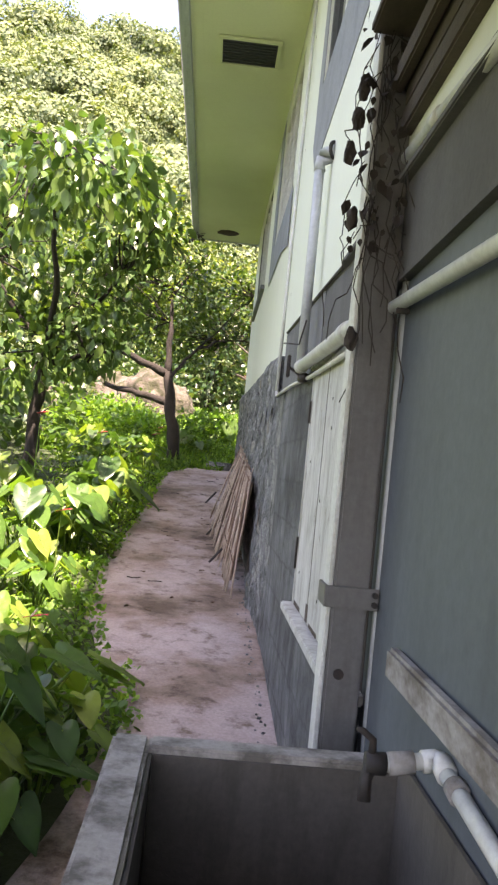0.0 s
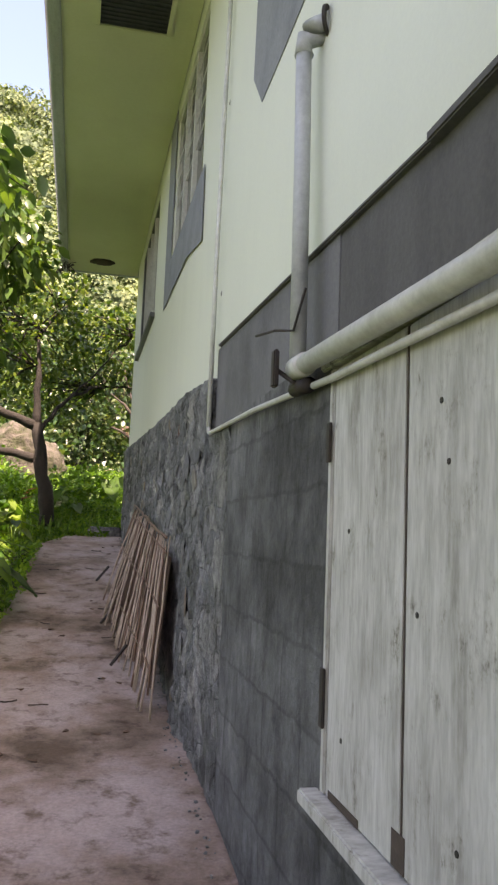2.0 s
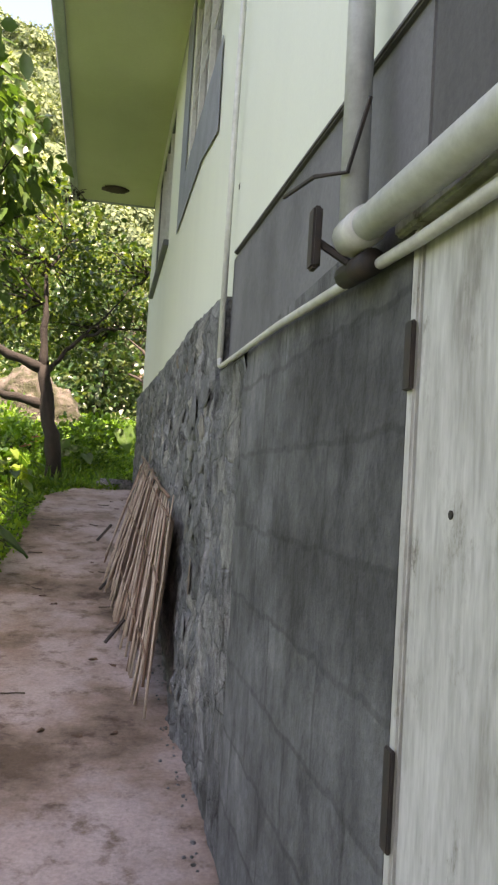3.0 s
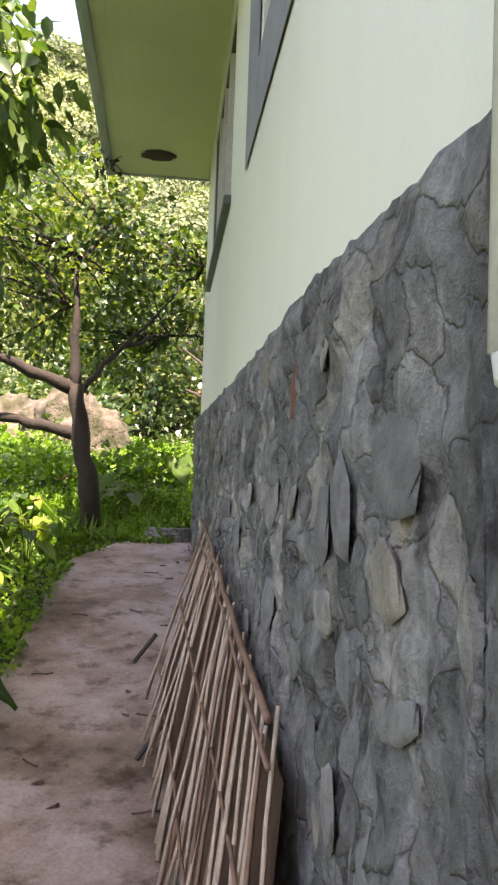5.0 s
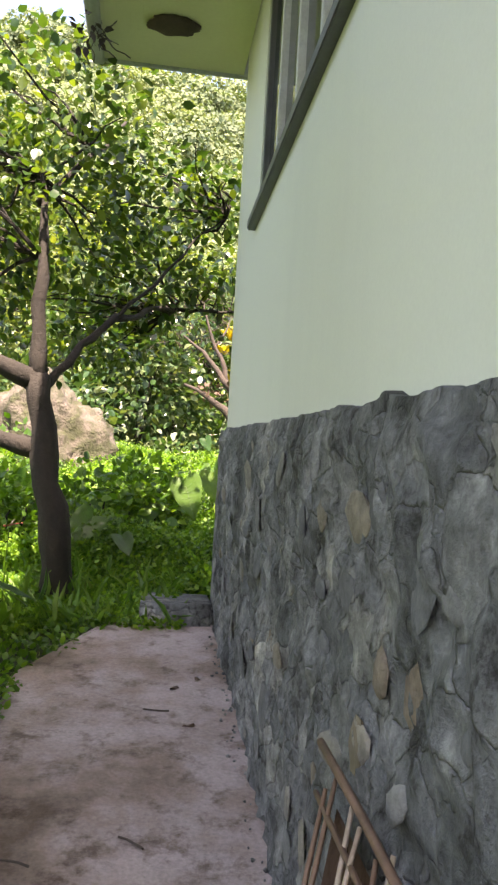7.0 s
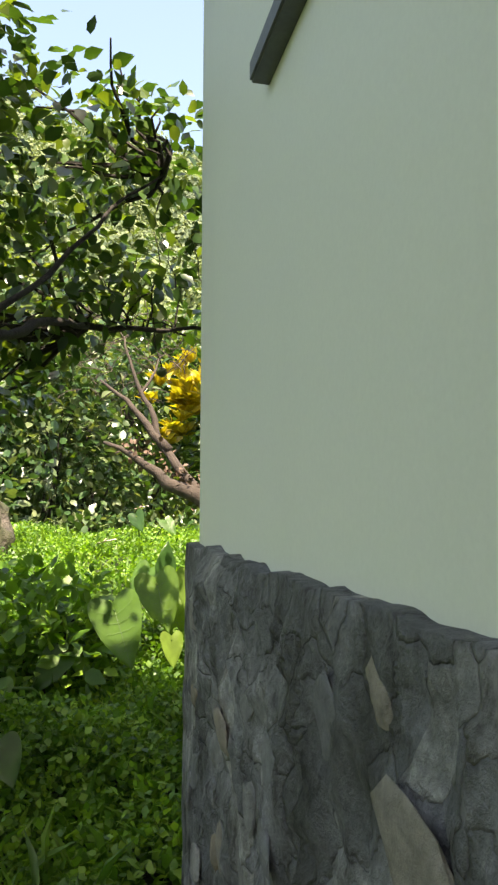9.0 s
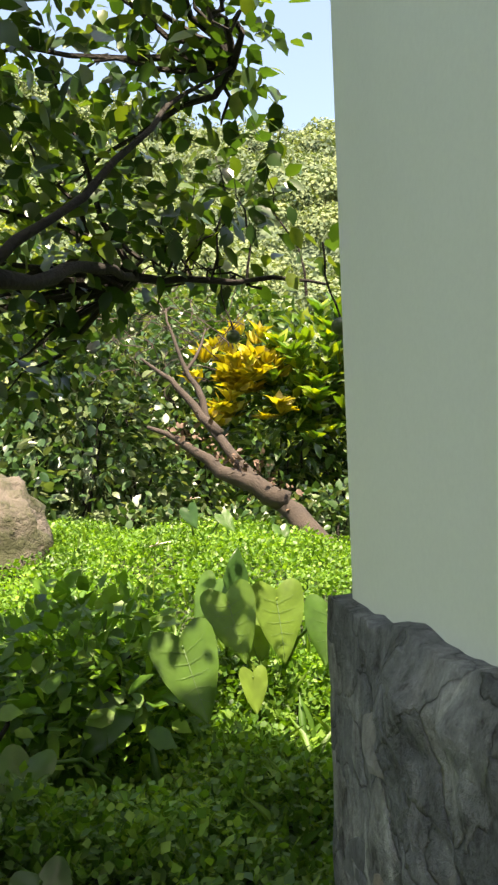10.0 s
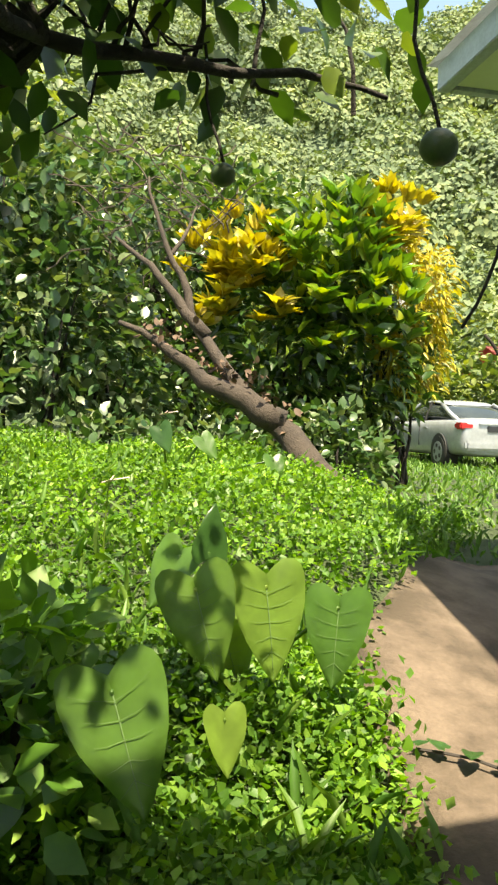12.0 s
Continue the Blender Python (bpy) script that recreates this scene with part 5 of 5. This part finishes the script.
def weeds_area(n):
    y = 11.9 + (RNG.random(n) ** 1.1) * 8.2
    e = np.array([yard_edge(v) for v in y]) + 0.02 + RNG.normal(0, 0.05, n)
    x = e - RNG.random(n) ** 0.9 * (e + 2.6)
    keep = (y > 12.7) | (x < 0.30)
    return np.column_stack([np.where(keep, x, x - 1.0), y])


def lawn_area(n):
    return np.column_stack([RNG.uniform(2.3, 14, n), RNG.uniform(17.3, 34, n)])


cover("groundcover_bed", "low ferny groundcover between the bed plants", 13000, bed_left, 0.05, L_GROUND, 0.26)
cover("weeds", "bright green creeping weeds over the yard", 130000, weeds_area, 0.042, L_GROUND, 0.42, QUAD_V, 1.15, 0.5, QUAD_F)
def weeds_near(n):
    y = RNG.uniform(12.6, 15.8, n)
    e = np.array([yard_edge(v) for v in y]) + RNG.normal(0, 0.04, n)
    return np.column_stack([e - RNG.random(n) * (e + 1.2), y])


cover("creepers", "leafy creepers crowding the edge of the yard", 19000, weeds_near, 0.055, L_GROUND, 0.30)
cover("weed_blades", "long narrow grass blades in the weeds", 2200, weeds_area, 0.22, L_GRASS, 0.2, SLIM_V, 0.5, 1.6)
cover("lawn", "rough grass beside the parked car", 14000, lawn_area, 0.16, L_GRASS, 0.06, SLIM_V, 0.8, 1.2)

shrub("dark_undergrowth", "dense leafy undergrowth below the trees", [(-1.3, 14.6, 2.2, 0.6, 0.6, 0.35), (-0.1, 15.2, 2.25, 0.5, 0.5, 0.35), (0.1, 14.6, 2.1, 0.35, 0.4, 0.32), (-2.2, 15.5, 2.3, 0.9, 0.8, 0.5)], 2600, 0.12, L_GROUND)
shrub("leafy_clump", "dense leafy clump under the citrus tree", [(0.0, 14.7, 2.25, 0.42, 0.4, 0.45), (-0.45, 14.3, 2.15, 0.4, 0.4, 0.42), (-1.0, 13.9, 2.1, 0.4, 0.4, 0.35), (-1.5, 15.6, 2.4, 0.6, 0.5, 0.5)], 2600, 0.085, L_GROUND)
shrub("bank_shrub", "leafy shrubs on the shaded bank", [(-1.6, 19.6, 3.3, 1.2, 0.7, 0.9), (-3.4, 20.0, 3.4, 1.3, 0.8, 1.2), (-3.2, 16.2, 2.9, 0.9, 0.9, 0.9)], 4200, 0.15, L_SHADE)
shrub("bed_shrub", "leafy shrubs behind the plant bed", [(-2.8, 5.5, 1.3, 0.8, 1.2, 0.7), (-3.3, 7.6, 1.7, 0.8, 1.0, 0.9), (-3.6, 11.0, 2.4, 1.0, 1.2, 1.1), (-2.6, 12.4, 2.3, 0.7, 0.8, 0.7)], 3600, 0.15, L_BIG)

# ---- trees beyond ----
for k, (x, y, h, w, mat) in enumerate(((-6.5, 20, 8.5, 2.3, L_BUSH), (-2.2, 25, 9.0, 2.6, L_BUSH), (1.8, 26, 8.2, 2.2, L_CITRUS), (-9.5, 30, 13, 3.2, L_BUSH), (5.0, 36, 9.5, 2.5, L_BUSH), (9.5, 42, 10, 3.0, L_BUSH), (15, 38, 8.6, 2.6, L_BUSH), (-5, 38, 15, 3.6, L_BUSH), (1.0, 44, 14, 3.8, L_BUSH), (21, 46, 11, 3.5, L_BUSH), (-15, 42, 16, 4, L_BUSH))):
    g = float(ground_z(x, y))
    s = 0.19 if y < 30 else 0.27
    limb_tree("tree", "leafy tree at the foot of the hill", "tree", (x, y, g), [((x, y, g - 0.1), (x + 0.2, y, h * 0.55), 0.22, 0.14), ((x + 0.2, y, h * 0.5), (x - w * 0.5, y, h * 0.75), 0.12, 0.05), ((x + 0.2, y, h * 0.5), (x + w * 0.5, y, h * 0.78), 0.12, 0.05)],
              [(x + rnd.uniform(-.6, .6) * w, y + rnd.uniform(-.4, .4) * w, h * rnd.uniform(0.42, 0.9), w * rnd.uniform(.45, .7), w * rnd.uniform(.4, .6), w * rnd.uniform(.3, .5)) for _ in range(9)], 5200, s, mat, group="trees below the hill")
shrub("hedge", "rough green hedge behind the parked car", [(6.0, 32.5, 3.6, 1.6, 1.0, 1.2), (9.0, 33.5, 3.9, 1.8, 1.0, 1.5), (12.2, 33.0, 3.9, 1.6, 1.0, 1.5), (10.6, 35.5, 5.0, 1.6, 1.0, 1.5)], 5200, 0.26, L_BUSH)


# ---- hill ----
def hill_h(X, Y):
    az = np.degrees(np.arctan2(X - 0, Y - 6))
    d = np.hypot(X, Y - 6)
    crest = np.interp(az, [-180, -60, -25, -10, -2, 6, 20, 40, 90, 180], [14, 21, 27, 29.0, 27.5, 25.5, 25.0, 23, 16, 14])
    peak = np.tan(np.radians(crest)) * 120
    s = np.clip((d - 48) / 72, 0, 1)
    base = 2 + peak * (s ** 1.15)
    return base - np.clip(d - 122, 0, 400) * 0.5 + s * 9 * rough_noise(X, Y, 0.06) * np.clip(1.3 - s, 0.3, 1)


def hill():
    az = np.radians(np.linspace(-75, 75, 130))
    dd = np.linspace(46, 150, 60)
    A, D = np.meshgrid(az, dd)
    X, Y = np.sin(A) * D, np.cos(A) * D + 6
    Z = hill_h(X, Y)
    v = np.stack([X, Y, Z], -1).reshape(-1, 3)
    nx = len(az)
    i = np.arange((len(dd) - 1) * nx).reshape(-1, nx)[:, :-1].ravel()
    f = np.stack([i, i + 1, i + 1 + nx, i + nx], -1)
    me = bpy.data.meshes.new("backdrop")
    me.from_pydata(v.tolist(), [], f.tolist())
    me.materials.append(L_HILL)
    me.polygons.foreach_set("use_smooth", [True] * len(f))
    tagged(new("backdrop", me), "steep wooded hillside behind the yard", "hill", kind="structure")
    n = 2800
    a = np.radians(RNG.uniform(-26, 36, n))
    d = 50 + 74 * RNG.random(n) ** 0.8
    x, y = np.sin(a) * d, np.cos(a) * d + 6
    z = hill_h(x[None, :], y[None, :])[0]
    rad = 1.0 + 3.2 * RNG.random(n) ** 2
    per = 190
    dirs = RNG.normal(size=(n, per, 3))
    dirs[:, :, 2] = np.abs(dirs[:, :, 2])
    dirs /= np.linalg.norm(dirs, axis=2, keepdims=True)
    lump = 0.72 + 0.2 * RNG.random((n, per))
    c = np.column_stack([x, y, z + 0.3 * rad])
    P = (c[:, None, :] + dirs * (rad[:, None] * lump)[:, :, None]).reshape(-1, 3)
    face = (dirs + RNG.normal(size=dirs.shape) * 0.35).reshape(-1, 3)
    W = np.cross(face, RNG.normal(size=face.shape))
    S = np.repeat(rad * 0.105 + 0.10, per) * RNG.uniform(0.7, 1.3, n * per)
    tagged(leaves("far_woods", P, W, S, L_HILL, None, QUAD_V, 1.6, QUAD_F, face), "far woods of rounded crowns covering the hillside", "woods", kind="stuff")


hill()


# ---- parked car ----
def car():
    c = thing("parked_car", "silver saloon car parked on the grass, rear in view", "car")

    def loft(name, sections, mat, label=""):
        """Skin through cross sections (x, [(half width, z), ...] from foot to crown), mirrored and rounded."""
        bm = bmesh.new()
        rings = []
        for x, pts in sections:
            rings.append([bm.verts.new((x, w, z)) for w, z in pts] + [bm.verts.new((x, -w, z)) for w, z in reversed(pts)])
        n = len(rings[0])
        for a, b in zip(rings, rings[1:]):
            for q in range(n):
                bm.faces.new((a[q], a[(q + 1) % n], b[(q + 1) % n], b[q]))
        bm.faces.new(rings[0][::-1])
        bm.faces.new(rings[-1])
        bmesh.ops.recalc_face_normals(bm, faces=bm.faces[:])
        ob = part(name, bm, mat, c, label, smooth=True)
        sub = ob.modifiers.new("round", "SUBSURF")
        sub.levels = sub.render_levels = 2
        return ob

    def hull(w, low, mid, belt, top):
        return [(w * 0.80, low), (w * 0.97, low + 0.08), (w, mid), (w * 0.97, belt), (w * 0.84, top), (w * 0.40, top + 0.025)]

    loft("body", [(-2.27, hull(0.74, 0.34, 0.60, 0.82, 0.92)), (-2.24, hull(0.80, 0.27, 0.60, 0.88, 1.00)), (-2.0, hull(0.87, 0.24, 0.62, 0.92, 1.03)), (-1.2, hull(0.90, 0.22, 0.62, 0.92, 1.00)), (0.0, hull(0.90, 0.20, 0.60, 0.90, 0.97)),
                  (0.9, hull(0.90, 0.20, 0.58, 0.86, 0.96)), (1.6, hull(0.88, 0.22, 0.56, 0.78, 0.88)), (2.1, hull(0.82, 0.24, 0.52, 0.68, 0.76)), (2.3, hull(0.66, 0.30, 0.48, 0.60, 0.66))], CARPAINT)
    loft("cabin_glass", [(-1.80, [(0.70, 0.95), (0.70, 0.97), (0.66, 0.985), (0.3, 0.99)]), (-1.35, [(0.74, 0.95), (0.71, 1.08), (0.62, 1.20), (0.3, 1.225)]), (-0.75, [(0.76, 0.95), (0.72, 1.14), (0.60, 1.36), (0.3, 1.40)]),
                         (0.1, [(0.76, 0.95), (0.72, 1.14), (0.60, 1.385), (0.3, 1.425)]), (0.6, [(0.75, 0.93), (0.71, 1.06), (0.61, 1.22), (0.3, 1.25)]), (1.15, [(0.72, 0.90), (0.70, 0.93), (0.66, 0.95), (0.3, 0.965)])], GLASS, "tinted windows")
    loft("roof_panel", [(-1.05, [(0.58, 1.27), (0.585, 1.30), (0.54, 1.335), (0.3, 1.35)]), (-0.7, [(0.60, 1.34), (0.605, 1.375), (0.55, 1.41), (0.3, 1.43)]), (0.05, [(0.60, 1.36), (0.605, 1.40), (0.55, 1.43), (0.3, 1.45)]), (0.35, [(0.58, 1.30), (0.585, 1.33), (0.53, 1.355), (0.3, 1.37)])], CARPAINT)
    for sx in (-1, 1):
        part("pillar", tube([(-1.85, sx * .70, 0.97), (-1.35, sx * .675, 1.16), (-0.85, sx * .60, 1.345)], 0.05, 8), CARPAINT, c, smooth=True)
        part("pillar", tube([(1.10, sx * .70, 0.94), (0.6, sx * .66, 1.17), (0.15, sx * .60, 1.39)], 0.035, 8), CARPAINT, c, smooth=True)
        part("pillar", tube([(-0.35, sx * .745, 0.98), (-0.38, sx * .61, 1.39)], 0.028, 8), RUBBER, c)
        part("tail_light", box(-2.27, -1.98, sx * .70 - .15, sx * .70 + .15, 0.80, 0.935, 0.03), REDLENS, c, "red wrap-round tail light")
        part("mirror", box(0.78, 0.92, sx * .95 - .09, sx * .95 + .09, 0.98, 1.10, 0.03), CARPAINT, c)
        part("door_line", box(-0.365, -0.355, sx * .885 - .012, sx * .885 + .012, 0.42, 0.90, 0.002), RUBBER, c)
        part("door_handle", box(-0.75, -0.58, sx * .89 - .015, sx * .89 + .015, 0.80, 0.825, 0.006), CARPAINT, c)
        for x in (-1.38, 1.40):
            part("wheel_arch", tube([(x, sx * .60, 0.34), (x, sx * .895, 0.34)], 0.365, 28), RUBBER, c, "dark wheel arch")
            w = part("wheel", tube([(x, sx * .70, 0.32), (x, sx * .905, 0.32)], 0.32, 28), RUBBER, c, smooth=False)
            part("rim", tube([(x, sx * .900, 0.32), (x, sx * .912, 0.32)], 0.215, 22), CARPAINT, w)
            for k in range(5):
                a = 2 * math.pi * k / 5
                part("spoke_gap", tube([(x + .13 * math.cos(a), sx * .9115, 0.32 + .13 * math.sin(a)), (x + .13 * math.cos(a), sx * .916, 0.32 + .13 * math.sin(a))], 0.05, 8), RUBBER, w)
    part("number_plate", box(-2.292, -2.20, -0.26, 0.26, 0.76, 0.88, 0.004), PLATE, c, "black number plate")
    part("bumper", box(-2.33, -2.15, -.74, .74, 0.38, 0.58, 0.05), CARPAINT, c)
    part("chrome_strip", box(-2.30, -2.22, -.45, .45, 0.90, 0.925, 0.006), CARPAINT, c)
    c.location = (8.35, 29.2, float(ground_z(8.35, 29.2)) - 0.04)
    c.rotation_euler = (0, 0, radians(90))


car()
far = thing("neighbour_house", "teal house with a red roof beyond the hedge", "house")
part("wall", box(16.4, 21.7, 40, 44, 2.0, 5.5), TEAL, far)
rb = bmesh.new()
qq = [rb.verts.new(v) for v in ((15.8, 39.4, 5.4), (22.2, 39.4, 5.4), (22.2, 42, 6.5), (15.8, 42, 6.5), (15.8, 44.6, 5.4), (22.2, 44.6, 5.4))]
rb.faces.new((qq[0], qq[1], qq[2], qq[3]))
rb.faces.new((qq[3], qq[2], qq[5], qq[4]))
bmesh.ops.solidify(rb, geom=rb.faces[:], thickness=0.08)
part("roof", rb, REDROOF, far)
pole = bmesh.new()
tube([(10.8, 38.5, 2.6), (10.8, 38.5, 10.6)], [0.14, 0.10], 10, pole)
tagged(link("utility_pole", pole, PALEWOOD, smooth=True), "grey utility pole among the trees", "pole")


# ---- stones set in the foundation wall ----
def stone_meshes(count):
    out = []
    for k in range(count):
        r = random.Random(100 + k)
        n = r.choice((7, 8, 9))
        bm = bmesh.new()
        ring = []
        for s, x in ((1.0, 0.02), (0.93, -0.55), (0.62, -0.95)):
            ring.append([])
            for i in range(n):
                a = 2 * math.pi * i / n
                rr = s * (1 + 0.32 * noise.noise((k * 3.1, math.cos(a) * 1.8, math.sin(a) * 1.8)) + r.uniform(-0.14, 0.14))
                ring[-1].append(bm.verts.new((x + r.uniform(-0.12, 0.12), math.cos(a) * rr, math.sin(a) * rr)))
        for a, b in zip(ring, ring[1:]):
            for i in range(n):
                bm.faces.new((a[i], b[i], b[(i + 1) % n], a[(i + 1) % n]))
        cen = bm.verts.new((-1.0, 0, 0))
        for i in range(n):
            bm.faces.new((ring[-1][i], cen, ring[-1][(i + 1) % n]))
        bmesh.ops.recalc_face_normals(bm, faces=bm.faces[:])
        me = bpy.data.meshes.new("stone")
        bm.to_mesh(me)
        bm.free()
        me.materials.append(STONE)
        me.polygons.foreach_set("use_smooth", [True] * len(me.polygons))
        out.append(me)
    return out


meshes = stone_meshes(14)
rs = random.Random(3)
made, y = 0, 5.72
while y < 12.38:
    zb, zt = float(ground_z(0.5, y)) + 0.08, stone_top(y) - 0.10
    z = zb + rs.uniform(0, 0.12)
    while z < zt and made < 290:
        ob = new("stone", meshes[rs.randrange(14)])
        ob.parent = stone_wall
        w, h = rs.uniform(0.035, 0.095), rs.uniform(0.03, 0.08)
        yy = y + rs.uniform(-0.07, 0.07)
        ob.location = (face_x(yy, z) + 0.004, yy, z)
        ob.rotation_euler = (rs.uniform(-0.5, 0.5), rs.uniform(-0.1, 0.1), rs.uniform(-0.1, 0.1))
        ob.scale = (rs.uniform(0.005, 0.012), w, h)
        made += 1
        z += h * 1.9 + rs.uniform(0.03, 0.22)
    y += rs.uniform(0.18, 0.27)
for (yy, zz, w, h, m) in ((6.53, 2.36, 0.05, 0.13, RUST), (7.6, 1.6, 0.06, 0.06, OCHRE), (8.9, 1.95, 0.05, 0.08, OCHRE)):
    me = meshes[3].copy()
    me.materials.clear()
    me.materials.append(m)
    ob = new("stone", me)
    ob.parent = stone_wall
    ob["label"] = "rust-brown stone"
    ob.location, ob.scale = (face_x(yy, zz) + 0.004, yy, zz), (0.013, w, h)

# dry sprig caught at the eave corner
sprig = thing("eave_sprig", "dry creeper sprig hanging at the eave corner", "creeper")
sg = bmesh.new()
for k in range(7):
    tube(wander((-0.45, 12.2 + 0.03 * k, 5.27), (-0.5 + rnd.uniform(-0.1, 0.35), 12.2 + rnd.uniform(-0.3, 0.2), 5.2 - rnd.uniform(0, 0.12)), 6, 0.02, k), 0.004, 4, sg)
tagged(part("stem", sg, VINE, sprig), kind="stuff")
n = 26
leaves("withered_leaf", np.column_stack([RNG.uniform(-0.56, -0.38, n), RNG.uniform(12.0, 12.4, n), RNG.uniform(5.12, 5.27, n)]), RNG.normal(size=(n, 3)), RNG.uniform(0.03, 0.08, n), VINE, sprig)

# pillar at the end of the yard and a torn creeper lying on the concrete
tagged(link("gate_pillar", box(5.16, 5.60, 20.7, 21.1, 2.2, 3.84, 0.02), PLASTER), "dark weathered concrete pillar at the end of the yard", "pillar")
torn = thing("torn_creeper", "torn leafy creeper lying on the concrete yard", "creeper")
tc = wander((1.50, 14.95, float(ground_z(1.5, 14.95)) + 0.02), (2.35, 14.55, float(ground_z(2.35, 14.55)) + 0.02), 10, 0.02, 21)
part("stem", tube(tc, 0.006, 5), VINE, torn)
for k, p in enumerate(tc):
    heart_leaf(torn, p + Vector((0, 0, 0.02)), (math.cos(k * 2.1), math.sin(k * 2.1), 0.15), 0.05 + 0.02 * (k % 3))
